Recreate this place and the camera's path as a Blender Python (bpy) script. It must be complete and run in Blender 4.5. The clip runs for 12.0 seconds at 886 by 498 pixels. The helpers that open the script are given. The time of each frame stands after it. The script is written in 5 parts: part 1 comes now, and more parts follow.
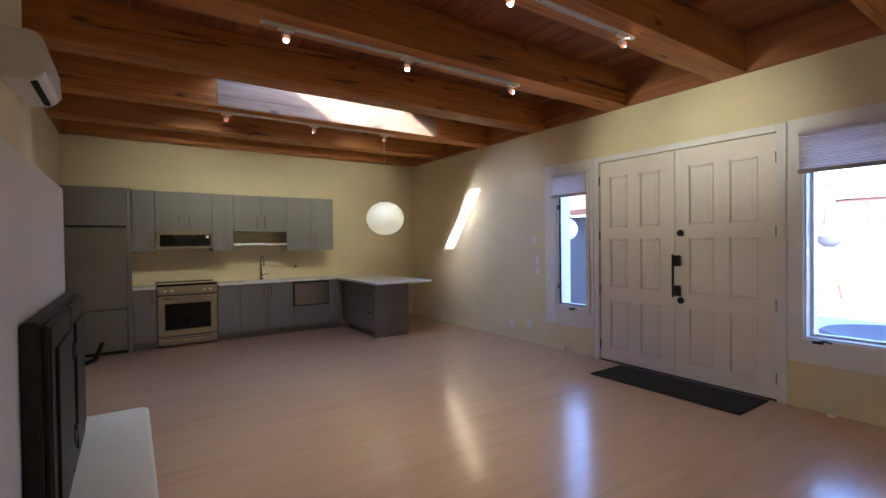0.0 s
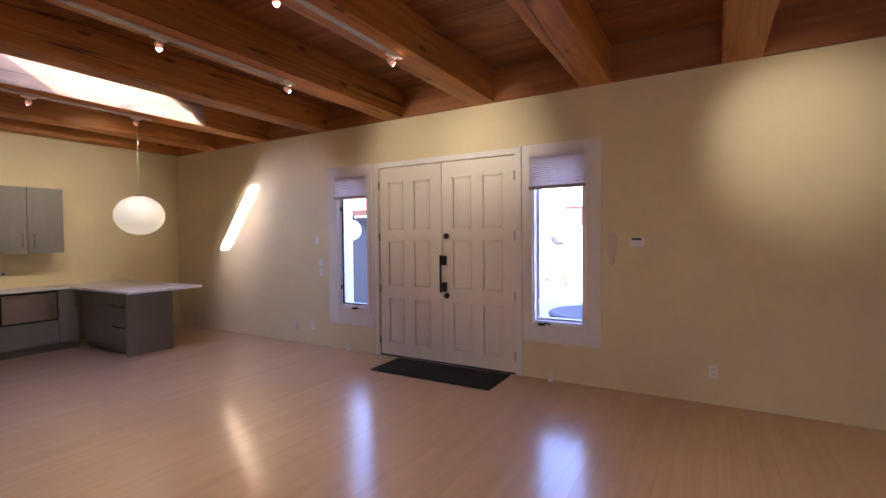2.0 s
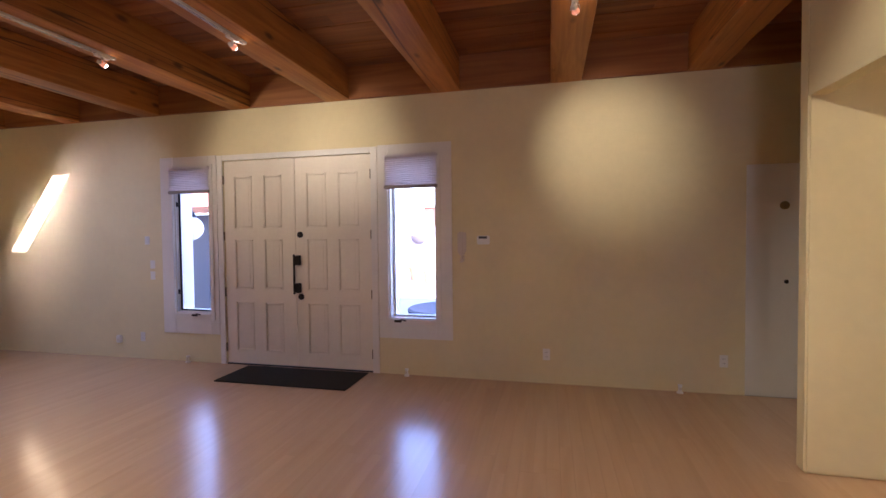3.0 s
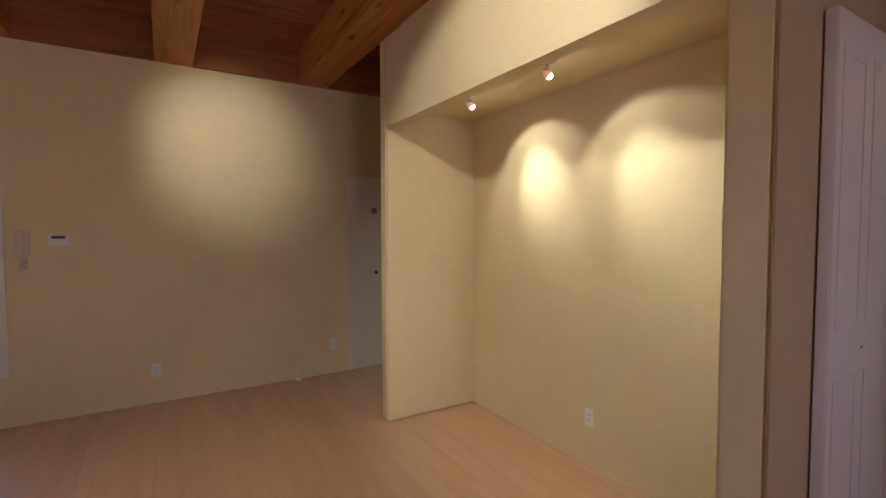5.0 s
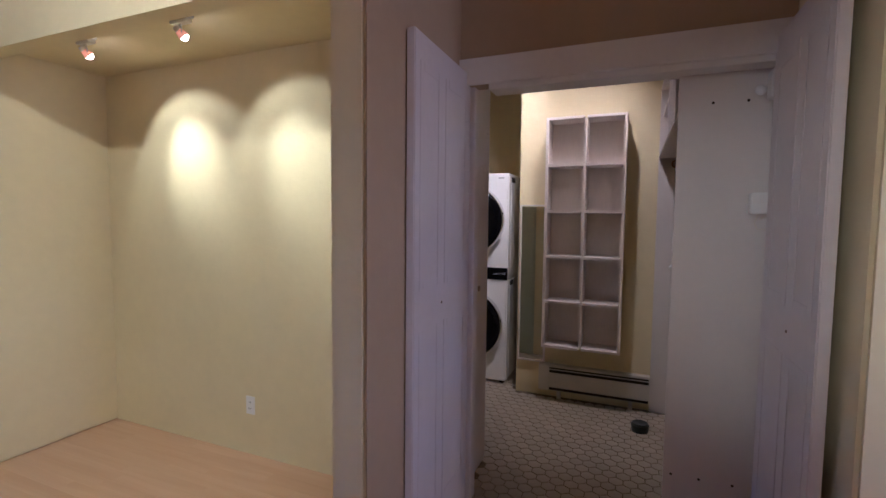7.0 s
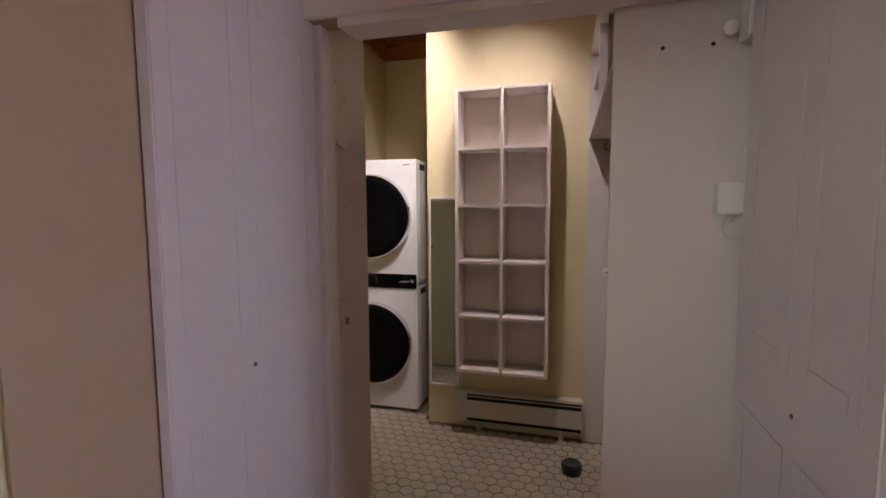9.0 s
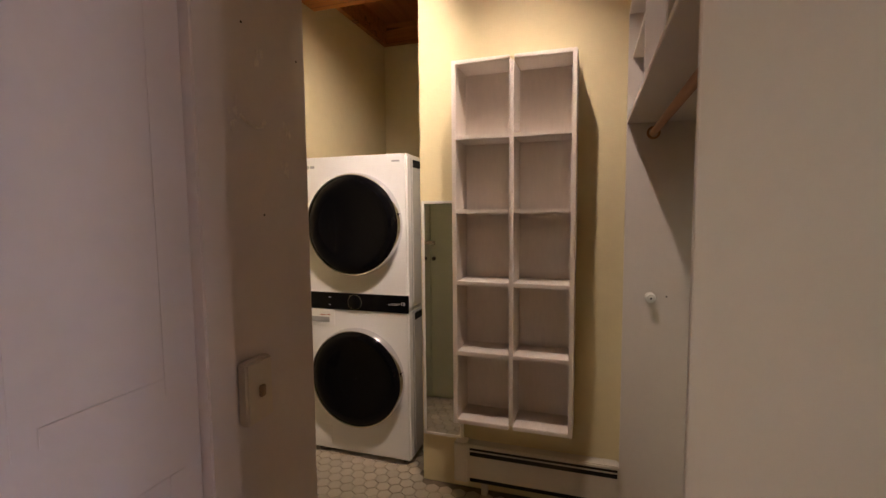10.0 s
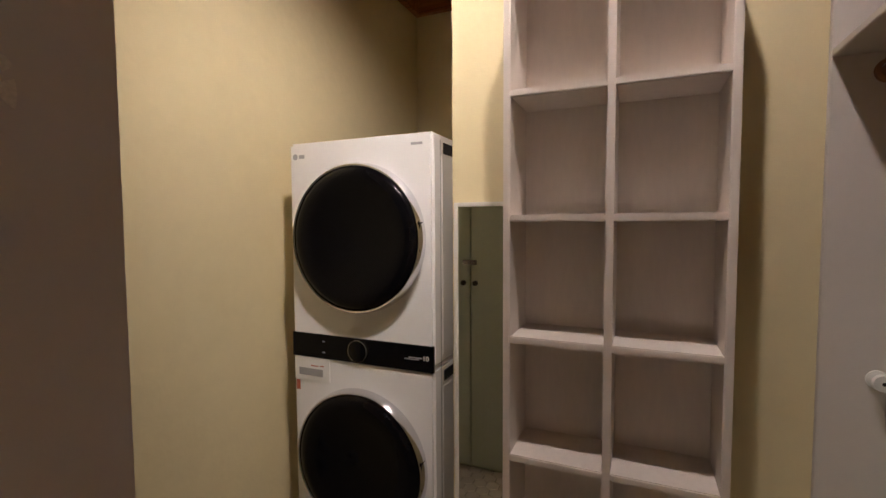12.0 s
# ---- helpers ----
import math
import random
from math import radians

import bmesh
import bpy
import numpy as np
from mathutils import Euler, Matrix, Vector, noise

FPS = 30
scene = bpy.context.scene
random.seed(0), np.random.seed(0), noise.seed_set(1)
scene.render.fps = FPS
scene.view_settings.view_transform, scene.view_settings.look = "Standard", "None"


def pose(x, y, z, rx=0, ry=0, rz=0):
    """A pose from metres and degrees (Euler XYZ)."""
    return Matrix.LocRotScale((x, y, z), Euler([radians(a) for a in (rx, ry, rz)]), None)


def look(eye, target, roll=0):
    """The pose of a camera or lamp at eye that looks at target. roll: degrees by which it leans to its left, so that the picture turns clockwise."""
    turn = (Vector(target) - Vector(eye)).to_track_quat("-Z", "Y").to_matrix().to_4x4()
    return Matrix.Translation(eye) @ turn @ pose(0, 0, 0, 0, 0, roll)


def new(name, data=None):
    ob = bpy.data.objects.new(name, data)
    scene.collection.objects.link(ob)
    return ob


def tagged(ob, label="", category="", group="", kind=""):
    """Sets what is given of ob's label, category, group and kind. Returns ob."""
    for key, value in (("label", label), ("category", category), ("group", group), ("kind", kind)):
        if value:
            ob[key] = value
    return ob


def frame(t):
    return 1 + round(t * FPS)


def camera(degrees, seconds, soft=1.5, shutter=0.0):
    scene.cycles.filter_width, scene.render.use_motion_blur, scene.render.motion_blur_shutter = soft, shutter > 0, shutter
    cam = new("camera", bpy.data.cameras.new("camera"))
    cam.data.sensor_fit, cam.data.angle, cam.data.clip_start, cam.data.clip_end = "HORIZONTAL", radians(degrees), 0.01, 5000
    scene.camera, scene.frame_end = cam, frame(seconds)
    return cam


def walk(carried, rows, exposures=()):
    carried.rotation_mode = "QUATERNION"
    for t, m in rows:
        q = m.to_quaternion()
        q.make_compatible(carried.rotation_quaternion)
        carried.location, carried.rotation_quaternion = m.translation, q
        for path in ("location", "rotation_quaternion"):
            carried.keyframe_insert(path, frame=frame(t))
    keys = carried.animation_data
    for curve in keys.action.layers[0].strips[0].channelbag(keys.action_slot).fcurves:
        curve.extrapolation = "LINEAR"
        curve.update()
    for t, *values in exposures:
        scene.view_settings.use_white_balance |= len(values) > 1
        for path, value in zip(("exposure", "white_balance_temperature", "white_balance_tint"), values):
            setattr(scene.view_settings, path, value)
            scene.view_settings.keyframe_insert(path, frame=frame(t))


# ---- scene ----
cam = camera(88.2, 12.0)
PATH = [
    (0, (-0.158, 0.285, 1.437), (-1.808, 1.414, 1.409), -0.7),
    (0.5, (-0.135, 0.271, 1.443), (-1.664, 1.56, 1.409), -0.6),
    (1, (-0.09, 0.311, 1.456), (-1.48, 1.749, 1.415), -0.7),
    (1.5, (-0.055, 0.322, 1.466), (-1.269, 1.91, 1.421), -0.6),
    (2, (-0.018, 0.338, 1.494), (-1.023, 2.066, 1.442), -0.6),
    (2.5, (0.038, 0.346, 1.477), (-0.722, 2.195, 1.43), -0.5),
    (4.5, (0.076, 0.317, 1.509), (0.769, 2.192, 1.431), -0.5),
    (5, (0.1, 0.293, 1.517), (1.143, 1.997, 1.429), -0.1),
    (5.5, (0.193, 0.258, 1.485), (1.511, 1.759, 1.398), -0.1),
    (6, (0.225, 0.213, 1.47), (1.783, 1.462, 1.373), 0.3),
    (6.5, (0.251, 0.159, 1.477), (1.987, 1.146, 1.36), 0.5),
    (7, (0.28, 0.105, 1.477), (2.126, 0.863, 1.347), 0.6),
    (7.5, (0.33, 0.075, 1.485), (2.242, 0.648, 1.352), 0.3),
    (9.5, (1.417, 0.056, 1.543), (3.34, 0.574, 1.363), -0.3),
    (10, (1.736, 0.086, 1.545), (3.633, 0.699, 1.383), -0.5),
    (10.5, (2.027, 0.175, 1.54), (3.902, 0.855, 1.392), -0.5),
    (11, (2.255, 0.246, 1.547), (4.113, 0.974, 1.407), -0.6),
    (11.5, (2.461, 0.311, 1.546), (4.301, 1.084, 1.417), -0.6),
    (12, (2.608, 0.366, 1.533), (4.439, 1.162, 1.421), -0.3),
]
EXPOSURES = [
    (0.0, 3.72, 5300, 21),
    (1.0, 3.82, 5600, 28),
    (2.5, 3.92, 5900, 38),
    (4.5, 3.72, 5800, 33),
    (5.5, 3.80, 5400, 31),
    (7.5, 3.88, 4750, 31),
    (9.5, 4.12, 5600, 27),
    (10.5, 4.10, 6250, 25),
    (11.2, 4.03, 5900, 24),
    (12.0, 3.87, 5500, 23),
]
walk(cam, [(t, look(eye, target, roll)) for t, eye, target, roll in PATH], EXPOSURES)

LAMP_COLOR = (0.98, 0.94, 0.60)
SPOT_W, ALC_W, ALC_SPILL, LANTERN_E, LAUNDRY_W, LAUNDRY_SPOT_W, BACK_FILL_W, SKY_W = 3.6, 2.6, 0.8, 0.034, 6.0, 10.5, 1.8, 2.8

# ---- world, sun and large lights ----
world = bpy.data.worlds.new("sky")
scene.world = world
world.use_nodes = True
wn = world.node_tree.nodes
sky = wn.new("ShaderNodeTexSky")
sky.sky_type = 'NISHITA'
sky.sun_disc = False
sky.altitude, sky.ozone_density = 2000, 2.0
SUN_DIR = Vector((-1.0, 2.02, -1.29)).normalized()
sky.sun_elevation = math.asin(-SUN_DIR.z)
sky.sun_rotation = math.atan2(-SUN_DIR.x, -SUN_DIR.y)
wn["Background"].inputs[1].default_value = 0.15
world.node_tree.links.new(sky.outputs[0], wn["Background"].inputs[0])
sun = new("sun", bpy.data.lights.new("sun", 'SUN'))
sun.data.energy = 2.4
sun.data.angle = radians(0.5)
sun.data.color = (1.0, 0.94, 0.84)
sun.matrix_world = look((0, 0, 12), Vector((0, 0, 12)) + SUN_DIR)


def spot_lamp(name, eye, target, watts, degrees=60, blend=0.8, color=LAMP_COLOR, radius=0.03):
    lamp = bpy.data.lights.new(name, 'SPOT')
    lamp.energy, lamp.spot_size, lamp.spot_blend = watts, radians(degrees), blend
    lamp.color, lamp.shadow_soft_size = color, radius
    ob = new(name, lamp)
    ob.matrix_world = look(eye, target)
    return ob


def area_lamp(name, x, y, z, w, h, rx, rz, watts, color=(0.66, 0.81, 1.0)):
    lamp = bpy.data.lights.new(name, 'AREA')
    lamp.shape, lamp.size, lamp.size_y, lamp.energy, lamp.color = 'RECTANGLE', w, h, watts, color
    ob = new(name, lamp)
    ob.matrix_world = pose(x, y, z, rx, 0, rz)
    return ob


# added fill lamp in the unseen back opening; brightens faces turned to -y
area_lamp("back_fill_light", 0.3, -3.19, 1.55, 0.8, 1.2, 90, 0, BACK_FILL_W, (1.0, 0.86, 0.77))
area_lamp("skylight_light", -5.22, 2.27, 3.70, 0.8, 2.1, 0, 0, SKY_W)


# ---- materials ----
def mat(name, color, rough=0.6, metal=0.0, vary=0.06, scale=6.0, bump=0.0, bump_scale=60.0, spec=0.5, coat=0.0, stretch=(1, 1, 1), per=0.0):
    m = bpy.data.materials.new(name)
    m.use_nodes = True
    n, l = m.node_tree.nodes, m.node_tree.links
    b = n["Principled BSDF"]
    b.inputs["Roughness"].default_value = rough
    b.inputs["Metallic"].default_value = metal
    b.inputs["Specular IOR Level"].default_value = spec
    b.inputs["Coat Weight"].default_value = coat
    b.inputs["Coat Roughness"].default_value = 0.15
    co = n.new("ShaderNodeTexCoord")
    mp = n.new("ShaderNodeMapping")
    mp.inputs["Scale"].default_value = stretch
    l.new(co.outputs["Object"], mp.inputs[0])
    big = n.new("ShaderNodeTexNoise")
    big.inputs["Scale"].default_value, big.inputs["Detail"].default_value = scale, 4
    fine = n.new("ShaderNodeTexNoise")
    fine.inputs["Scale"].default_value, fine.inputs["Detail"].default_value = scale * 9, 5
    for t in (big, fine):
        l.new(mp.outputs[0], t.inputs["Vector"])
    add = n.new("ShaderNodeMath")
    add.operation = 'MULTIPLY_ADD'
    l.new(fine.outputs[0], add.inputs[0])
    add.inputs[1].default_value = 0.5
    l.new(big.outputs[0], add.inputs[2])
    ramp = n.new("ShaderNodeMapRange")
    ramp.inputs["From Min"].default_value, ramp.inputs["From Max"].default_value = 0.45, 1.05
    ramp.inputs["To Min"].default_value, ramp.inputs["To Max"].default_value = 1 - vary, 1 + vary
    l.new(add.outputs[0], ramp.inputs[0])
    out = ramp.outputs[0]
    if per:
        info = n.new("ShaderNodeObjectInfo")
        geo = n.new("ShaderNodeNewGeometry")
        s = n.new("ShaderNodeMath")
        s.operation = 'ADD'
        l.new(info.outputs["Random"], s.inputs[0])
        l.new(geo.outputs["Random Per Island"], s.inputs[1])
        fr = n.new("ShaderNodeMath")
        fr.operation = 'FRACT'
        l.new(s.outputs[0], fr.inputs[0])
        pr = n.new("ShaderNodeMapRange")
        pr.inputs["To Min"].default_value, pr.inputs["To Max"].default_value = 1 - per, 1 + per
        l.new(fr.outputs[0], pr.inputs[0])
        mu = n.new("ShaderNodeMath")
        mu.operation = 'MULTIPLY'
        l.new(out, mu.inputs[0])
        l.new(pr.outputs[0], mu.inputs[1])
        out = mu.outputs[0]
    mul = n.new("ShaderNodeVectorMath")
    mul.operation = 'SCALE'
    mul.inputs[0].default_value = color
    l.new(out, mul.inputs["Scale"])
    l.new(mul.outputs[0], b.inputs["Base Color"])
    if bump:
        bt = n.new("ShaderNodeTexNoise")
        bt.inputs["Scale"].default_value, bt.inputs["Detail"].default_value = bump_scale, 5
        l.new(mp.outputs[0], bt.inputs["Vector"])
        bn = n.new("ShaderNodeBump")
        bn.inputs["Strength"].default_value, bn.inputs["Distance"].default_value = bump, 0.01
        l.new(bt.outputs[0], bn.inputs["Height"])
        l.new(bn.outputs[0], b.inputs["Normal"])
    return m


def wood_mat(name, dark, light, axis=1, knots=True, rough=0.55, per=0.15, ring=7.0):
    """Sawn softwood: stretched grain, knots, and pieces that differ."""
    m = bpy.data.materials.new(name)
    m.use_nodes = True
    n, l = m.node_tree.nodes, m.node_tree.links
    b = n["Principled BSDF"]
    b.inputs["Roughness"].default_value = rough
    co = n.new("ShaderNodeTexCoord")
    geo = n.new("ShaderNodeNewGeometry")
    info = n.new("ShaderNodeObjectInfo")
    off = n.new("ShaderNodeVectorMath")
    off.operation = 'MULTIPLY_ADD'
    rnd = n.new("ShaderNodeMath")
    rnd.operation = 'ADD'
    l.new(geo.outputs["Random Per Island"], rnd.inputs[0])
    l.new(info.outputs["Random"], rnd.inputs[1])
    l.new(rnd.outputs[0], off.inputs[0])
    off.inputs[1].default_value = (13, 17, 11)
    l.new(co.outputs["Object"], off.inputs[2])
    mp = n.new("ShaderNodeMapping")
    sc = [ring, ring, ring]
    sc[axis] = ring * 0.06
    mp.inputs["Scale"].default_value = sc
    l.new(off.outputs[0], mp.inputs[0])
    grain = n.new("ShaderNodeTexNoise")
    grain.inputs["Scale"].default_value, grain.inputs["Detail"].default_value = 3.0, 8
    grain.inputs["Distortion"].default_value = 0.8
    l.new(mp.outputs[0], grain.inputs["Vector"])
    ramp = n.new("ShaderNodeValToRGB")
    ramp.color_ramp.elements[0].position, ramp.color_ramp.elements[0].color = 0.32, (*dark, 1)
    ramp.color_ramp.elements[1].position, ramp.color_ramp.elements[1].color = 0.68, (*light, 1)
    l.new(grain.outputs[0], ramp.inputs[0])
    col = ramp.outputs[0]
    if knots:
        kp = n.new("ShaderNodeMapping")
        ks = [4.6, 4.6, 4.6]
        ks[axis] = 1.9
        kp.inputs["Scale"].default_value = ks
        l.new(off.outputs[0], kp.inputs[0])
        vor = n.new("ShaderNodeTexVoronoi")
        vor.inputs["Scale"].default_value = 1.0
        l.new(kp.outputs[0], vor.inputs["Vector"])
        kr = n.new("ShaderNodeMapRange")
        kr.inputs["From Min"].default_value, kr.inputs["From Max"].default_value = 0.06, 0.15
        kr.inputs["To Min"].default_value, kr.inputs["To Max"].default_value = 0.3, 1.0
        l.new(vor.outputs["Distance"], kr.inputs[0])
        mx = n.new("ShaderNodeVectorMath")
        mx.operation = 'SCALE'
        l.new(col, mx.inputs[0])
        l.new(kr.outputs[0], mx.inputs["Scale"])
        col = mx.outputs[0]
        cp = n.new("ShaderNodeMapping")
        cs = [2.2, 2.2, 2.2]
        cs[axis] = 0.05
        cp.inputs["Scale"].default_value = cs
        l.new(off.outputs[0], cp.inputs[0])
        cn = n.new("ShaderNodeTexNoise")
        cn.inputs["Scale"].default_value, cn.inputs["Detail"].default_value = 1.6, 3
        l.new(cp.outputs[0], cn.inputs["Vector"])
        sb = n.new("ShaderNodeMath")
        sb.operation = 'SUBTRACT'
        sb.inputs[1].default_value = 0.5
        l.new(cn.outputs[0], sb.inputs[0])
        ab = n.new("ShaderNodeMath")
        ab.operation = 'ABSOLUTE'
        l.new(sb.outputs[0], ab.inputs[0])
        cr = n.new("ShaderNodeMapRange")
        cr.inputs["From Min"].default_value, cr.inputs["From Max"].default_value = 0.0012, 0.0065
        cr.inputs["To Min"].default_value, cr.inputs["To Max"].default_value = 0.25, 1.0
        l.new(ab.outputs[0], cr.inputs[0])
        mc = n.new("ShaderNodeVectorMath")
        mc.operation = 'SCALE'
        l.new(col, mc.inputs[0])
        l.new(cr.outputs[0], mc.inputs["Scale"])
        col = mc.outputs[0]
    fr = n.new("ShaderNodeMath")
    fr.operation = 'FRACT'
    l.new(rnd.outputs[0], fr.inputs[0])
    pr = n.new("ShaderNodeMapRange")
    pr.inputs["To Min"].default_value, pr.inputs["To Max"].default_value = 1 - per, 1 + per
    l.new(fr.outputs[0], pr.inputs[0])
    mu = n.new("ShaderNodeVectorMath")
    mu.operation = 'SCALE'
    l.new(col, mu.inputs[0])
    l.new(pr.outputs[0], mu.inputs["Scale"])
    l.new(mu.outputs[0], b.inputs["Base Color"])
    bn = n.new("ShaderNodeBump")
    bn.inputs["Strength"].default_value, bn.inputs["Distance"].default_value = 0.25, 0.004
    l.new(grain.outputs[0], bn.inputs["Height"])
    l.new(bn.outputs[0], b.inputs["Normal"])
    return m


def glow(name, color, strength):
    m = bpy.data.materials.new(name)
    m.use_nodes = True
    b = m.node_tree.nodes["Principled BSDF"]
    b.inputs["Base Color"].default_value = (*color, 1)
    b.inputs["Emission Color"].default_value = (*color, 1)
    b.inputs["Emission Strength"].default_value = strength
    return m


def glass_mat():
    m = bpy.data.materials.new("window_glass")
    m.use_nodes = True
    b = m.node_tree.nodes["Principled BSDF"]
    b.inputs["Transmission Weight"].default_value = 1.0
    b.inputs["Roughness"].default_value = 0.0
    b.inputs["IOR"].default_value = 1.1
    return m


PLASTER = mat("cream_plaster", (0.715, 0.615, 0.365), 0.75, vary=0.05, scale=1.6, bump=0.25, bump_scale=14)
# the cream plaster again, with low light put into a browner colour
SHADED_PLASTER = mat("shaded_plaster", (0.43, 0.32, 0.20), 0.75, vary=0.05, scale=1.6, bump=0.25, bump_scale=14)
WHITE_PLASTER = mat("white_plaster", (0.72, 0.70, 0.66), 0.7, vary=0.04, scale=2, bump=0.15, bump_scale=16)
TRIM = mat("white_trim_paint", (0.76, 0.73, 0.68), 0.45, vary=0.04, scale=4, bump=0.06, bump_scale=40)
DOOR_PAINT = mat("door_paint", (0.78, 0.71, 0.60), 0.5, vary=0.05, scale=3, bump=0.08, bump_scale=30)
LEAF_PAINT = mat("old_white_paint", (0.65, 0.595, 0.575), 0.42, vary=0.05, scale=3, bump=0.12, bump_scale=22)
MELAMINE = mat("white_melamine", (0.66, 0.605, 0.565), 0.45, vary=0.03, scale=4)
SHELF_WHITE = mat("shelf_paint", (0.82, 0.745, 0.68), 0.55, vary=0.07, scale=7, bump=0.1, bump_scale=40, stretch=(1, 1, 0.25))
BEAM_WOOD = wood_mat("beam_wood", (0.34, 0.115, 0.016), (0.53, 0.21, 0.036), axis=1)
# beam wood with the daylight on it put into a greyer colour
SKYLIT_WOOD = wood_mat("skylit_wood", (0.17, 0.105, 0.058), (0.245, 0.16, 0.092), axis=1)
BLOCK_WOOD = wood_mat("blocking_wood", (0.23, 0.075, 0.014), (0.38, 0.145, 0.033), axis=0, knots=False, ring=4)
DECK_WOOD = wood_mat("deck_wood", (0.19, 0.054, 0.009), (0.32, 0.108, 0.021), axis=0, knots=False, per=0.3, ring=4)
FLOOR_WOOD = wood_mat("maple_floor", (0.56, 0.345, 0.20), (0.625, 0.40, 0.245), axis=1, knots=False, rough=0.34, per=0.028, ring=4)
FLOOR_WOOD.node_tree.nodes["Bump"].inputs["Strength"].default_value = 0.05
varnish = FLOOR_WOOD.node_tree.nodes["Principled BSDF"].inputs
varnish["Coat Weight"].default_value, varnish["Coat Roughness"].default_value = 1.0, 0.17
CABINET = mat("grey_laminate", (0.19, 0.178, 0.155), 0.5, vary=0.10, scale=5, stretch=(1, 1, 0.12), bump=0.05, bump_scale=50)
COUNTER = mat("white_quartz", (0.74, 0.72, 0.69), 0.25, vary=0.04, scale=9)
STEEL = mat("brushed_steel", (0.37, 0.335, 0.295), 0.26, metal=0.9, vary=0.06, scale=14, stretch=(1, 1, 12))
FRIDGE_STEEL = mat("satin_steel", (0.22, 0.22, 0.185), 0.40, metal=0.75, vary=0.06, scale=8, stretch=(1, 10, 0.4))
CHROME = mat("polished_chrome", (0.72, 0.72, 0.74), 0.12, metal=1.0, vary=0.01)
BLACK_GLASS = mat("black_glass", (0.004, 0.004, 0.005), 0.06, vary=0.02, spec=0.16)
BLACK_IRON = mat("black_iron", (0.016, 0.017, 0.015), 0.5, vary=0.2, scale=12, bump=0.2, bump_scale=60)
BRONZE = mat("dark_bronze", (0.02, 0.017, 0.015), 0.4, metal=0.5, vary=0.1)
DARK = mat("dark_gap", (0.01, 0.01, 0.01), 0.9)
RUBBER = mat("black_coir_mat", (0.011, 0.011, 0.011), 0.95, vary=0.3, scale=60, bump=0.8, bump_scale=300)
PLASTIC = mat("white_plastic", (0.78, 0.77, 0.74), 0.35, vary=0.02)
HANDSET = mat("aged_beige_plastic", (0.64, 0.55, 0.45), 0.4, vary=0.05)
IVORY = mat("ivory_plastic", (0.66, 0.60, 0.50), 0.4, vary=0.04)
ENAMEL = mat("white_enamel", (0.80, 0.79, 0.78), 0.28, vary=0.02, scale=3)
GREEN_PAINT = mat("pale_green_paint", (0.42, 0.44, 0.33), 0.5, vary=0.05)
ROD_WOOD = wood_mat("rod_wood", (0.26, 0.12, 0.06), (0.38, 0.19, 0.10), axis=0, knots=False)
SHADE_FABRIC = mat("grey_shade_fabric", (0.74, 0.68, 0.67), 0.85, vary=0.04, scale=30)
fabric_nodes, fabric_links = SHADE_FABRIC.node_tree.nodes, SHADE_FABRIC.node_tree.links
through_cloth, cloth_mix = fabric_nodes.new("ShaderNodeBsdfTranslucent"), fabric_nodes.new("ShaderNodeMixShader")
through_cloth.inputs[0].default_value = (0.80, 0.76, 0.77, 1)
cloth_mix.inputs[0].default_value = 0.55
fabric_links.new(fabric_nodes["Principled BSDF"].outputs[0], cloth_mix.inputs[1])
fabric_links.new(through_cloth.outputs[0], cloth_mix.inputs[2])
fabric_links.new(cloth_mix.outputs[0], fabric_nodes["Material Output"].inputs[0])
RAIL_PAINT = mat("shade_rail", (0.36, 0.31, 0.27), 0.6)
HEATER = mat("heater_enamel", (0.62, 0.58, 0.50), 0.45, vary=0.05, scale=8)
TILE = mat("ivory_hex_tile", (0.43, 0.37, 0.275), 0.32, vary=0.05, scale=4, per=0.07)
GROUT = mat("dark_grout", (0.17, 0.135, 0.09), 0.9, vary=0.15, scale=20)
SUBFLOOR = mat("floor_seam", (0.50, 0.32, 0.19), 0.6)
STUCCO = mat("pale_stucco", (0.62, 0.60, 0.585), 0.9, vary=0.08, scale=3, bump=0.3, bump_scale=30)
TERRACOTTA = mat("terracotta", (0.42, 0.17, 0.09), 0.8, vary=0.12, scale=6)
ADOBE = mat("orange_adobe", (0.20, 0.085, 0.055), 0.9, vary=0.12, scale=4)
PATIO = mat("pale_paving", (0.50, 0.49, 0.485), 0.85, vary=0.1, scale=2, bump=0.2, bump_scale=20)
GREY_STUCCO = mat("grey_stucco", (0.12, 0.115, 0.13), 0.9, vary=0.08, scale=3, bump=0.3, bump_scale=30)
LAMP_GLASS = mat("opal_glass", (0.85, 0.85, 0.85), 0.3)
BULB = glow("lit_bulb", (1.0, 0.86, 0.60), 4.0)
DICHROIC = glow("dichroic_reflector", (1.0, 0.40, 0.20), 0.04)
GLASS = glass_mat()
MIRROR = mat("mirror_silver", (0.88, 0.90, 0.88), 0.02, metal=1.0, vary=0.0)
RED_LABEL = mat("red_label", (0.45, 0.12, 0.07), 0.5)
SILVER_PRINT = mat("grey_print", (0.36, 0.36, 0.37), 0.5)
BLUE_GREY = mat("blue_grey_plastic", (0.12, 0.20, 0.42), 0.3)
FLAKES = mat("flaked_plaster", (0.72, 0.67, 0.62), 0.9, vary=0.25, scale=30)
LCD = mat("lcd", (0.05, 0.06, 0.07), 0.3)


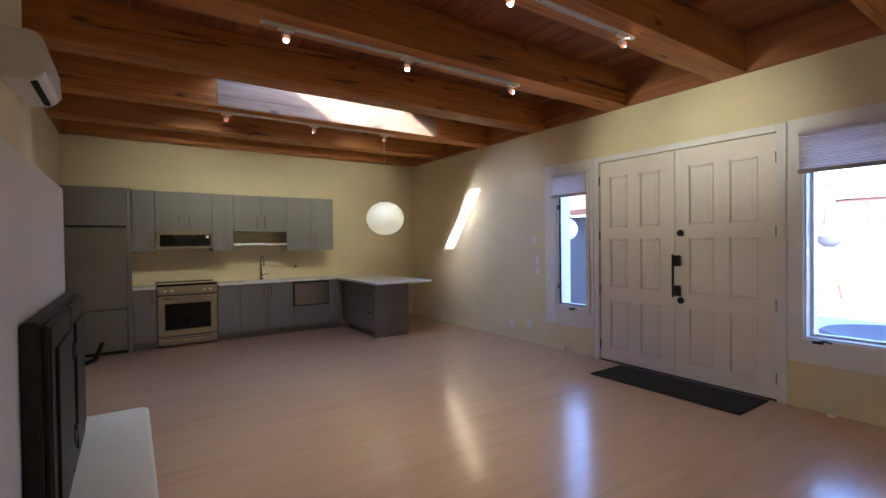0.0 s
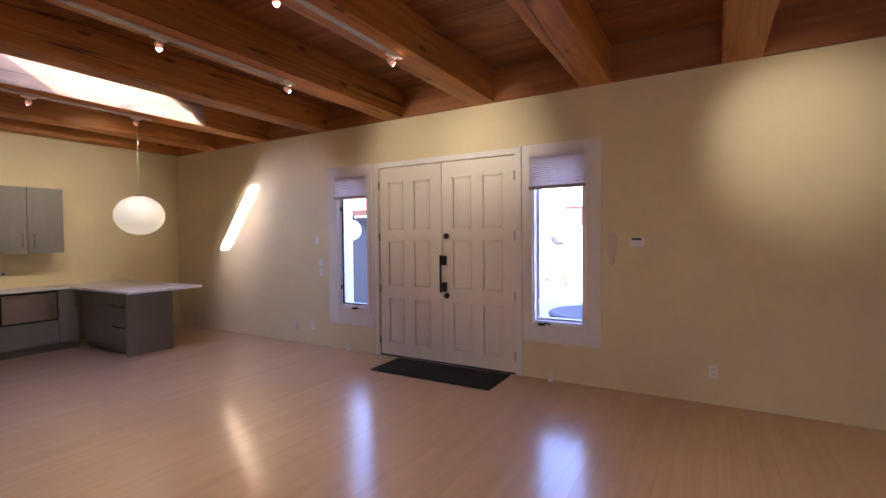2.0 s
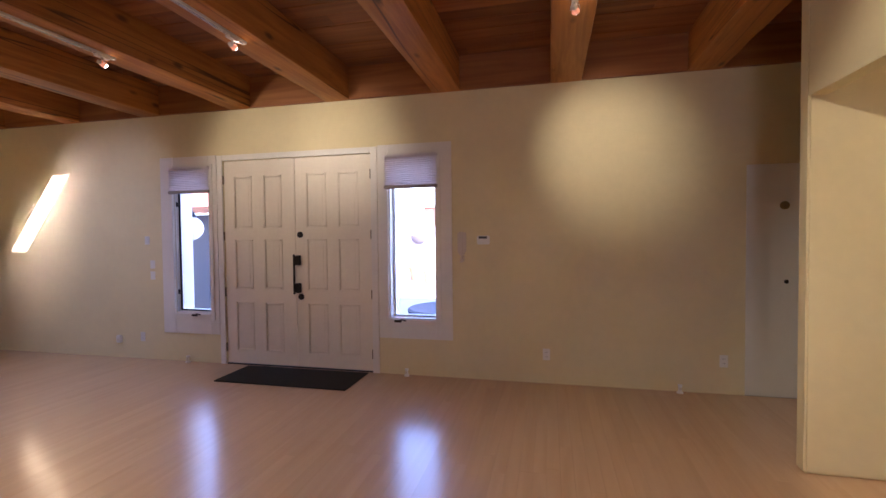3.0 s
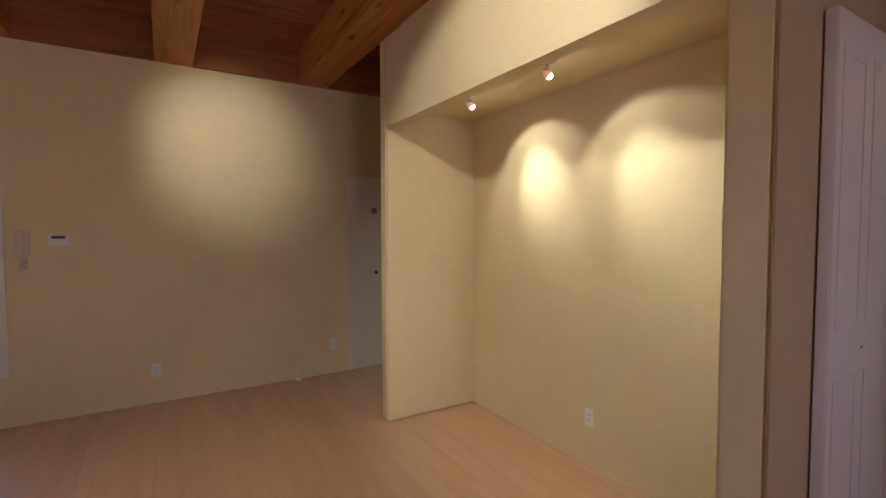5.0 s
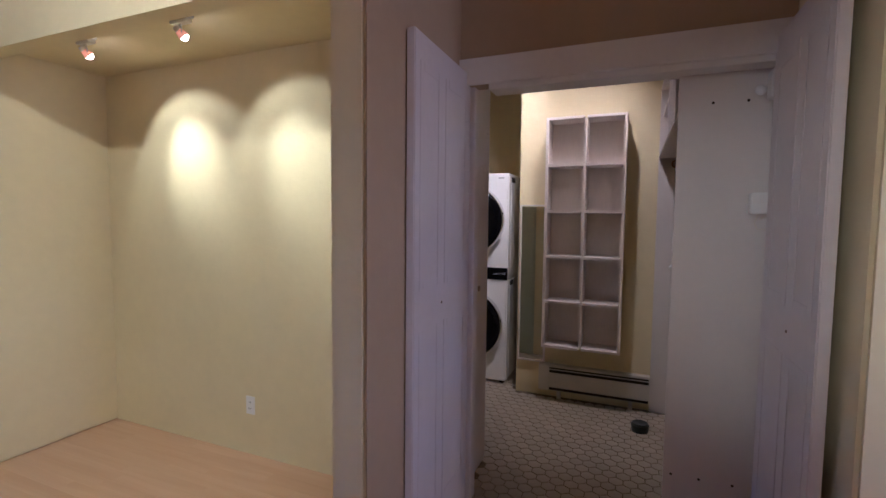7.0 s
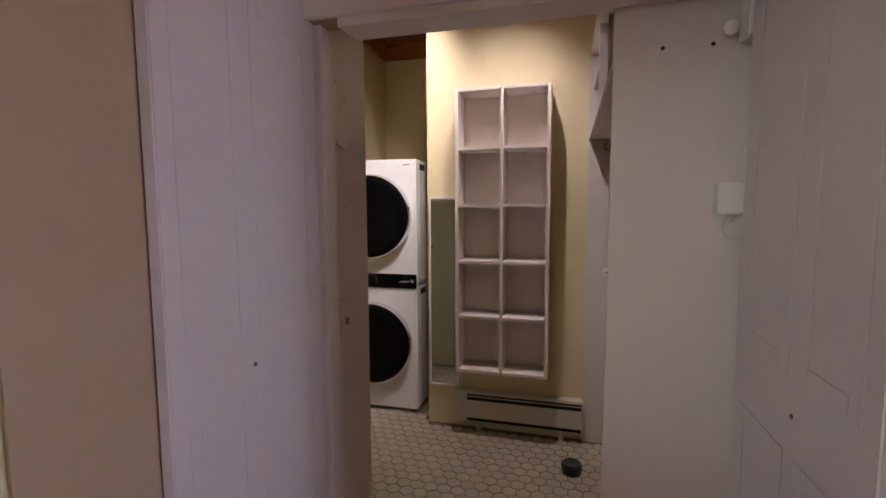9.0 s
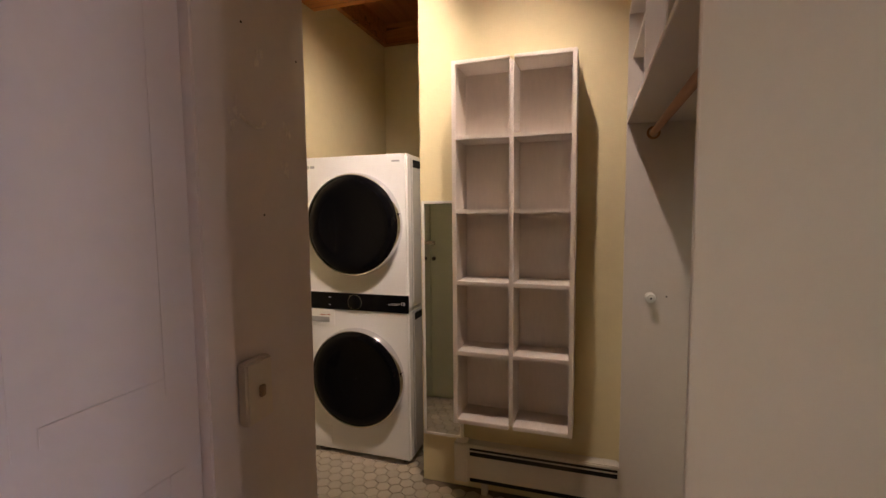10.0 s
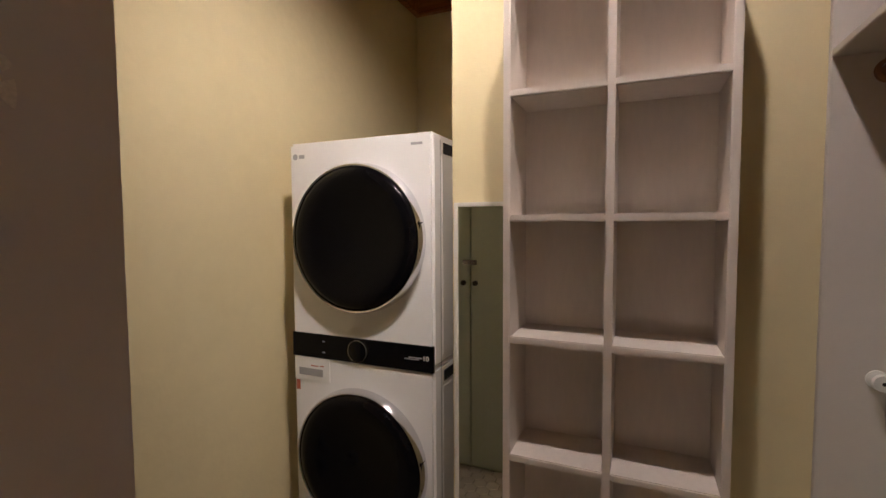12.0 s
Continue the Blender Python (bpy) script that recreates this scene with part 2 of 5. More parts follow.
# ---- mesh helpers ----
def bx(bm, x0, y0, z0, x1, y1, z1, bev=0.0, seg=2, m=None):
    lo = Vector((min(x0, x1), min(y0, y1), min(z0, z1)))
    hi = Vector((max(x0, x1), max(y0, y1), max(z0, z1)))
    r = bmesh.ops.create_cube(bm, size=1.0)
    vs = r["verts"]
    for v in vs:
        v.co = Vector([lo[i] + (v.co[i] + 0.5) * (hi[i] - lo[i]) for i in range(3)])
        if m is not None:
            v.co = m @ v.co
    if bev > 0:
        es = list({e for v in vs for e in v.link_edges})
        bmesh.ops.bevel(bm, geom=es, offset=bev, segments=seg, affect='EDGES', clamp_overlap=True)
    return bm


def cyl(bm, a, b, r, r2=None, seg=24, caps=True):
    a, b = Vector(a), Vector(b)
    d = b - a
    mtx = Matrix.Translation((a + b) / 2) @ d.to_track_quat("Z", "Y").to_matrix().to_4x4()
    bmesh.ops.create_cone(bm, cap_ends=caps, segments=seg, radius1=r, radius2=r if r2 is None else r2, depth=d.length, matrix=mtx)
    return bm


def ball(bm, c, r, sx=1, sy=1, sz=1, u=24, v=14):
    bmesh.ops.create_uvsphere(bm, u_segments=u, v_segments=v, radius=r, matrix=Matrix.Translation(c) @ Matrix.Diagonal((sx, sy, sz, 1)))
    return bm


def lathe(bm, profile, c, axis="z", seg=40, closed=False):
    """Turns (radius, height) pairs round an axis through c; closed makes a ring."""
    rings = []
    for r, h in profile:
        ring = []
        for i in range(seg):
            a = 2 * math.pi * i / seg
            u, w = r * math.cos(a), r * math.sin(a)
            p = {"z": (u, w, h), "x": (h, u, w), "y": (w, h, u)}[axis]
            ring.append(bm.verts.new(Vector(c) + Vector(p)))
        rings.append(ring)
    for a, b in zip(rings, rings[1:] + (rings[:1] if closed else [])):
        for i in range(seg):
            bm.faces.new((a[i], a[(i + 1) % seg], b[(i + 1) % seg], b[i]))
    if closed:
        return bm
    for ring, flip in ((rings[0], True), (rings[-1], False)):
        bm.faces.new(ring[::-1] if flip else ring)
    return bm


def tube(bm, pts, r, seg=10):
    for a, b in zip(pts, pts[1:]):
        cyl(bm, a, b, r, seg=seg)
        ball(bm, b, r, u=seg, v=6)
    return bm


def B(*boxes, bev=0.0):
    bm = bmesh.new()
    for b in boxes:
        bx(bm, *b, bev=bev)
    return bm


def thing(name, loc, label, category, group="", kind=""):
    ob = new(name)
    ob.location = loc
    ob.empty_display_size = 0.05
    return tagged(ob, label, category, group, kind)


def world_loc(ob):
    v = Vector((0, 0, 0))
    while ob is not None:
        v += ob.location
        ob = ob.parent
    return v


def part(name, bm, material, parent=None, label="", smooth=None, category="", kind="", group=""):
    """Links a bmesh, given in the world's places, as one mesh under a thing or part."""
    me = bpy.data.meshes.new(name)
    bmesh.ops.recalc_face_normals(bm, faces=bm.faces)
    if parent is not None:
        bmesh.ops.translate(bm, verts=bm.verts, vec=-world_loc(parent))
    bm.to_mesh(me)
    bm.free()
    me.materials.append(material)
    if smooth:
        me.polygons.foreach_set("use_smooth", [True] * len(me.polygons))
        me.set_sharp_from_angle(angle=radians(smooth))
    ob = new(name, me)
    ob.parent = parent
    return tagged(ob, label, category, group, kind)


def solid(name, bm, material, label, category, kind="", group="", smooth=None):
    return part(name, bm, material, None, label, smooth, category, kind, group)


def wall_with_holes(axis, p0, p1, u0, u1, z0, z1, holes):
    """Boxes of a wall between planes p0 and p1 of an axis, with (u0, u1, z0, z1) openings, in order of u."""
    out = []

    def add(a, b, c, d):
        if b - a > 1e-4 and d - c > 1e-4:
            out.append((a, p0, c, b, p1, d) if axis == "y" else (p0, a, c, p1, b, d))
    u = u0
    for a, b, c, d in holes:
        add(u, a, z0, z1)
        add(a, b, z0, c)
        add(a, b, d, z1)
        u = b
    add(u, u1, z0, z1)
    return out


# ---- the large structure ----
WY = 4.965          # inner face of the door wall
WX = -8.10          # inner face of the kitchen wall
BZ = 2.95           # underside of the beams
DZ = 3.29           # underside of the deck
HOLES = [(-4.325, -3.828, 0.585, 2.285), (-3.64, -1.813, 0.0, 2.37), (-1.612, -1.095, 0.595, 2.30), (1.773, 2.58, 0.0, 2.088)]
solid("wall_north", B(*wall_with_holes("y", WY, WY + 0.26, WX - 0.25, 3.4, 0.0, DZ, HOLES)), PLASTER,
      "cream plaster wall with the front doors and windows", "wall", "structure")
solid("wall_west", B((WX - 0.25, -0.72, 0, WX, WY, DZ)), PLASTER, "cream plaster wall behind the kitchen", "wall", "structure")
solid("wall_south", B((WX, -0.72, 0, -3.70, -0.47, DZ)), PLASTER, "cream plaster side wall of the kitchen", "wall", "structure")
bm = B((-3.70, -0.72, 0, -1.0, -0.20, DZ), bev=0.04)
solid("wall_south_near", bm, PLASTER, "cream plaster wall that carries the air conditioner", "wall", "structure", smooth=40)
solid("wall_passage", B((-1.2, -3.2, 0, -1.0, -0.72, DZ)), PLASTER, "cream plaster wall of the back passage", "wall", "structure")
solid("wall_back", B(*wall_with_holes("y", -3.4, -3.2, -1.2, 2.6, 0, DZ, [(-0.1, 0.7, 0.95, 2.15)])), PLASTER,
      "unseen cream plaster wall with an added window for fill light", "wall", "structure")
bm = bmesh.new()
bx(bm, 1.75, -3.2, 0, 2.46, -0.455, DZ, bev=0.012)
solid("wall_east_pier", bm, PLASTER, "cream plaster pier beside the laundry doors", "wall", "structure", smooth=40)

# alcove block
solid("wall_alcove_end", B((1.567, 3.525, 0, 2.55, 3.63, DZ), bev=0.012), PLASTER, "cream plaster side wall of the lit recess", "wall", "structure", smooth=40)
solid("wall_alcove_pier", B((1.567, 0.91, 0, 2.43, 1.05, DZ), bev=0.012), PLASTER, "cream plaster pier between recess and laundry", "wall", "structure", smooth=40)
solid("wall_alcove_header", B((1.567, 1.048, 2.29, 1.66, 3.527, DZ)), PLASTER, "cream plaster header over the lit recess", "wall", "structure")
solid("wall_alcove_back", B((2.39, 1.05, 0, 2.55, 3.525, DZ)), PLASTER, "cream plaster back wall of the lit recess", "wall", "structure")
solid("wall_alcove_return", B((2.43, 0.91, 0, 2.937, 1.049, DZ)), PLASTER, "cream plaster core of the thick laundry wall", "wall", "structure")
solid("ceiling_alcove", B((1.66, 1.05, 2.44, 2.39, 3.525, 2.50)), PLASTER, "cream plaster ceiling of the recess", "ceiling", "structure")

# hall past the alcove
solid("wall_hall_end", B((3.2, 3.63, 0, 3.4, WY, DZ)), PLASTER, "cream plaster wall at the end of the hall", "wall", "structure")
solid("wall_hall_side", B((2.55, 2.2, 0, 2.937, 3.63, DZ), (2.937, 3.5, 0, 3.2, 3.63, DZ)), PLASTER, "cream plaster wall of the hall", "wall", "structure")

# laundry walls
# thin slab that carries the painted shade of the pier side
solid("wall_pier_side", B((1.570, 0.9035, 0, 2.43, 0.9095, DZ)), SHADED_PLASTER, "plaster side of the pier behind the laundry door, darkened for shade", "wall", "structure")
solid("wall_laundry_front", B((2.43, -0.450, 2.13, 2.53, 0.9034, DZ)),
      SHADED_PLASTER, "plaster wall over the laundry doors, darkened for shade", "wall", "structure")
solid("wall_laundry_partition", B((2.55, 1.05, 0, 2.937, 2.2, DZ)), PLASTER, "cream plaster partition of the laundry", "wall", "structure")
solid("wall_laundry_left", B((2.937, 1.97, 0, 5.98, 2.2, DZ)), PLASTER, "cream plaster wall beside the washer", "wall", "structure")
solid("wall_laundry_niche", B((5.82, 0.985, 0, 5.98, 1.97, DZ)), PLASTER, "cream plaster wall behind the washer", "wall", "structure")
solid("wall_laundry_shelf", B((4.12, -0.62, 0, 4.30, 0.985, DZ), (4.30, 0.83, 0, 5.82, 0.985, DZ)), PLASTER,
      "cream plaster wall with the cube shelf", "wall", "structure")
solid("wall_laundry_closet", B((2.52, -0.62, 0, 4.12, -0.49, DZ)), PLASTER, "cream plaster wall at the back of the closet rail", "wall", "structure")

solid("wall_laundry_side", B((2.461, -0.62, 0, 2.519, -0.452, DZ)), PLASTER, "cream plaster wall behind the door jamb", "wall", "structure")
solid("wall_return", B((2.566, 0.904, 0, 2.939, 0.9097, DZ)), LEAF_PAINT, "white painted board lining of the thick laundry wall", "wall", "structure")

# floors
solid("floor_base", B((WX, -3.2, -0.12, 2.43, WY, -0.012), (2.43, 3.63, -0.12, 3.2, WY, -0.012)), SUBFLOOR, "dark seams below the floor boards", "floor", "structure")
solid("floor_tile_bed", B((2.43, -0.62, -0.12, 5.82, 1.97, -0.004)), GROUT, "dark grout bed of the laundry floor", "floor", "structure")

# ceiling: deck boards in one mesh, with the skylight left open
SKY = (-5.675, -4.765, 1.12, 3.42)
CURB = 0.50
bm = bmesh.new()
y = -3.2
rng = random.Random(4)
while y < WY:
    w = 0.185
    y1 = min(y + w, WY)
    spans = [(WX, 3.4)]
    if y1 > SKY[2] and y < SKY[3]:
        spans = [(WX, SKY[0] - 0.02), (SKY[1] + 0.02, 3.4)]
    for a, b in spans:
        x = a
        while x < b - 0.01:
            e = min(x + rng.uniform(1.8, 3.4), b)
            if b - e < 0.5:
                e = b
            bx(bm, x + 0.001, y + 0.003, DZ + rng.uniform(0, 0.004), e - 0.001, y1 - 0.003, DZ + 0.05)
            x = e
    y = y1
bx(bm, 3.4, -3.2, DZ, 6.0, WY, DZ + 0.05)
solid("ceiling_deck", bm, DECK_WOOD, "reddish-brown wooden deck boards over the beams", "ceiling", "structure")
solid("ceiling_roof", B((WX - 0.25, -3.4, DZ + 0.055, SKY[0] - 0.03, WY + 0.26, DZ + 0.2), (SKY[1] + 0.03, -3.4, DZ + 0.055, 6.0, WY + 0.26, DZ + 0.2),
      (SKY[0] - 0.03, -3.4, DZ + 0.055, SKY[1] + 0.03, SKY[2], DZ + 0.2), (SKY[0] - 0.03, SKY[3], DZ + 0.055, SKY[1] + 0.03, WY + 0.26, DZ + 0.2)),
      SUBFLOOR, "flat roof over the deck boards", "roof", "structure")

BEAMS = [-7.05, -5.82, -4.62, -3.38, -2.18, -0.97, 0.215, 1.425]


def beam(xc, y0, y1, w=0.29, wane=0.010, seed=1):
    """A sawn timber whose lower arrises are chipped and rounded unevenly along its length."""
    rb = random.Random(seed)
    n = max(8, int((y1 - y0) / 0.09))
    waves = [(rb.uniform(1.5, 9.0), rb.uniform(0, 6.28), rb.uniform(0.4, 1.0)) for _ in range(10)]

    def chip(y, k):
        v = sum(a * math.sin(f * y + p + k * 2.1) for f, p, a in waves) / 3.0
        return 0.009 + wane * max(0.0, v) + rb.uniform(0, wane * 0.25)

    bm = bmesh.new()
    rings = []
    for i in range(n + 1):
        y = y0 + (y1 - y0) * i / n
        a, b = chip(y, 0), chip(y, 1)
        xa, xb, zt = xc - w / 2, xc + w / 2, DZ - 0.001
        rings.append([bm.verts.new(p) for p in ((xa, y, zt), (xa, y, BZ + a * 1.2), (xa + a * 0.3, y, BZ + a * 0.35), (xa + a, y, BZ),
                                                (xb - b, y, BZ), (xb - b * 0.3, y, BZ + b * 0.35), (xb, y, BZ + b * 1.2), (xb, y, zt))])
    for p, q in zip(rings, rings[1:]):
        for k in range(8):
            bm.faces.new((p[k], p[(k + 1) % 8], q[(k + 1) % 8], q[k]))
    bm.faces.new(rings[0][::-1])
    bm.faces.new(rings[-1])
    return solid("ceiling_beam", bm, BEAM_WOOD, "heavy orange-brown timber ceiling beam with knots", "beam", "structure", "ceiling beams", smooth=35)


for xc in BEAMS:
    y0 = -0.2 if xc < -1.0 else -3.2
    if -3.3 > xc:
        y0 = -0.47
    beam(xc, y0, WY, wane=0.045 if xc < -5.0 else 0.012, seed=int(xc * 100) + 5000)
beam(WX + 0.10, -0.47, WY, 0.19, 0.05, 77)
edges = [WX + 0.195] + [b for xc in BEAMS for b in (xc - 0.145, xc + 0.145)] + [3.2]
for a, b in zip(edges[::2], edges[1::2]):
    solid("ceiling_blocking", B((a, WY - 0.04, BZ, b, WY - 0.001, DZ - 0.002)), BLOCK_WOOD, "brown timber blocking between the beams", "beam", "structure", "blocking boards")
for a, b in zip(edges[::2], edges[1::2]):
    if b < -1.0 and a < -3.0:
        solid("ceiling_blocking", B((a, -0.469, BZ, b, -0.43, DZ - 0.002)), BLOCK_WOOD, "brown timber blocking between the beams", "beam", "structure", "blocking boards")
# laundry ceiling timbers
for xc in (3.20, 4.53):
    solid("ceiling_beam", B((xc - 0.12, -0.49, 2.955, xc + 0.12, 1.97, DZ - 0.001), bev=0.012), BEAM_WOOD, "dark timber beam over the laundry", "beam", "structure", "ceiling beams")
solid("ceiling_trim", B((4.66, 1.93, 3.10, 5.82, 1.969, DZ - 0.002), (5.78, 0.986, 3.10, 5.819, 1.93, DZ - 0.002)), BEAM_WOOD, "dark timber trim under the laundry deck", "beam", "structure")

# skylight curb and glazing
sk = thing("skylight", ((SKY[0] + SKY[1]) / 2, (SKY[2] + SKY[3]) / 2, DZ), "roof skylight with a wooden curb between the beams", "skylight", kind="structure")
part("curb", B((SKY[0] - 0.025, SKY[2] - 0.03, DZ, SKY[0] - 0.001, SKY[3] + 0.03, DZ + CURB), (SKY[1] + 0.001, SKY[2] - 0.03, DZ, SKY[1] + 0.025, SKY[3] + 0.03, DZ + CURB),
     (SKY[0], SKY[2] - 0.03, DZ, SKY[1], SKY[2], DZ + CURB), (SKY[0], SKY[3], DZ, SKY[1], SKY[3] + 0.03, DZ + CURB)), DECK_WOOD, sk)
# added board; stands in for the beam face lit through the skylight
part("lining", B((SKY[0] + 0.0005, SKY[2] - 0.02, BZ + 0.014, SKY[0] + 0.006, SKY[3] + 0.53, DZ - 0.002)), SKYLIT_WOOD, sk, "thin board coloured as beam wood lit from the skylight")
pane = part("pane", B((SKY[0], SKY[2], DZ + CURB - 0.05, SKY[1], SKY[3], DZ + CURB - 0.044)), GLASS, sk)
pane.visible_shadow = False

# unseen window added for fill light, and the slab that keeps sun out
bw = thing("fill_window", (0.3, -3.3, 0.95), "added white-framed window, unseen, that lets in fill light", "window", kind="structure")
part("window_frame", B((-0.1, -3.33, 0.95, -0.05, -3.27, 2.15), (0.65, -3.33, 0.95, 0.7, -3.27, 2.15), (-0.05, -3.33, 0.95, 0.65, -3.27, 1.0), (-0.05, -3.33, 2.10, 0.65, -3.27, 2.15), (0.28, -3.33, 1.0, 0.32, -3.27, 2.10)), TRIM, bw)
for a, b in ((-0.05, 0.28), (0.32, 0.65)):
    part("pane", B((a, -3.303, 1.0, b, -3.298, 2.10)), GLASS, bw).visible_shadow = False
# unseen, added for its shadow on the patio and outbuilding
solid("parapet", B((WX - 0.25, WY, DZ + 0.205, 6.0, WY + 0.26, DZ + 0.50)), STUCCO, "unseen stucco parapet added to lengthen the house shadow outside", "parapet", "structure")
# no known part of the house: added only to block sun at the back
solid("back_sun_shield", B((-2.5, -7.5, 2.6, 3.5, -3.41, 2.75)), STUCCO, "unseen slab added to keep direct sun off the back window", "roof", "structure")


# ---- front doors and windows ----
def raised_panel(bm, x0, x1, z0, z1, y, d=-1):
    """A recessed panel behind a face at y that looks towards d: moulding strips and a raised field."""
    o, i = 0.022, 0.05
    for a, b, c, e in ((x0, x0 + o, z0, z1), (x1 - o, x1, z0, z1), (x0 + o, x1 - o, z0, z0 + o), (x0 + o, x1 - o, z1 - o, z1)):
        bx(bm, a, y - d * 0.018, c, b, y + d * 0.007, e, bev=0.007, seg=3)
    bx(bm, x0 + o, y - d * 0.026, z0 + o, x1 - o, y - d * 0.012, z1 - o)
    bx(bm, x0 + i, y - d * 0.013, z0 + i, x1 - i, y - d * 0.007, z1 - i, bev=0.005)
    return bm


DX0, DXM, DX1, DTOP = -3.64, -2.724, -1.813, 2.365
fr = thing("door_frame", (-2.72, WY, 0), "white painted frame of the double front doors", "door frame", kind="structure")
part("casing", B((-3.715, WY - 0.02, 0, DX0 - 0.004, WY - 0.0005, 2.435), (DX1 + 0.004, WY - 0.02, 0, -1.735, WY - 0.0005, 2.435),
     (DX0 - 0.004, WY - 0.02, DTOP + 0.005, DX1 + 0.004, WY - 0.0005, 2.435), bev=0.004), TRIM, fr)
part("stop", B((DX0, WY + 0.07, 0.0, DX0 + 0.02, WY + 0.12, DTOP + 0.004), (DX1 - 0.02, WY + 0.07, 0.0, DX1, WY + 0.12, DTOP + 0.004), (DX0 + 0.02, WY + 0.07, DTOP - 0.02, DX1 - 0.02, WY + 0.12, DTOP + 0.004)), TRIM, fr)
part("threshold", B((DX0, WY + 0.0, 0.0, DX1, WY + 0.12, 0.012)), BRONZE, fr, "dark metal threshold")


def front_door(name, x0, x1, panels, hinge_x):
    d = thing(name, ((x0 + x1) / 2, WY, 0), "cream painted front door with six raised panels, closed", "door", "front doors", "structure")
    rows = ((0.166, 0.731), (0.886, 1.455), (1.59, 2.185))
    y0, y1 = WY + 0.006, WY + 0.050
    xs = [x0, panels[0][0], panels[0][1], panels[1][0], panels[1][1], x1]
    zs = [0.018] + [z for r in rows for z in r] + [DTOP]
    strips = [(xs[k], y0, 0.018, xs[k + 1], y1, DTOP) for k in (0, 2, 4)]
    strips += [(a, y0, zs[k], b, y1, zs[k + 1]) for a, b in panels for k in (0, 2, 4, 6)]
    part("leaf", B(*strips, (x0, y1, 0.018, x1, y1 + 0.008, DTOP)), DOOR_PAINT, d)
    for (a, b) in panels:
        for (c, e) in ((1.59, 2.185), (0.886, 1.455), (0.166, 0.731)):
            part("panel", raised_panel(bmesh.new(), a, b, c, e, WY + 0.006), DOOR_PAINT, d, smooth=40)
    for z in (0.2, 0.85, 1.5, 2.15):
        part("hinge", cyl(bmesh.new(), (hinge_x, WY - 0.004, z - 0.05), (hinge_x, WY - 0.004, z + 0.05), 0.009, seg=12), STEEL, d, smooth=40)
    return d


front_door("door_1", DX0 + 0.003, DXM - 0.003, [(-3.515, -3.269), (-3.13, -2.887)], DX0)
dr = front_door("door_2", DXM + 0.003, DX1 - 0.003, [(-2.591, -2.337), (-2.209, -1.957)], DX1)
for z in (1.505, 0.809):
    part("deadbolt", lathe(bmesh.new(), [(0.034, 0.0), (0.034, -0.012), (0.026, -0.02), (0.012, -0.02), (0.012, -0.038), (0.001, -0.038)], (-2.665, WY + 0.006, z), "y", 24), BRONZE, dr, "dark bronze deadbolt", smooth=35)
pull = part("pull_handle", B((-2.735, WY - 0.05, 0.84, -2.712, WY - 0.03, 1.288), bev=0.006), BRONZE, dr, "long black pull handle", smooth=40)
for z in (1.22, 0.91):
    part("mount", B((-2.712, WY - 0.045, z - 0.055, -2.66, WY + 0.0055, z + 0.055), bev=0.006), BRONZE, pull, smooth=40)


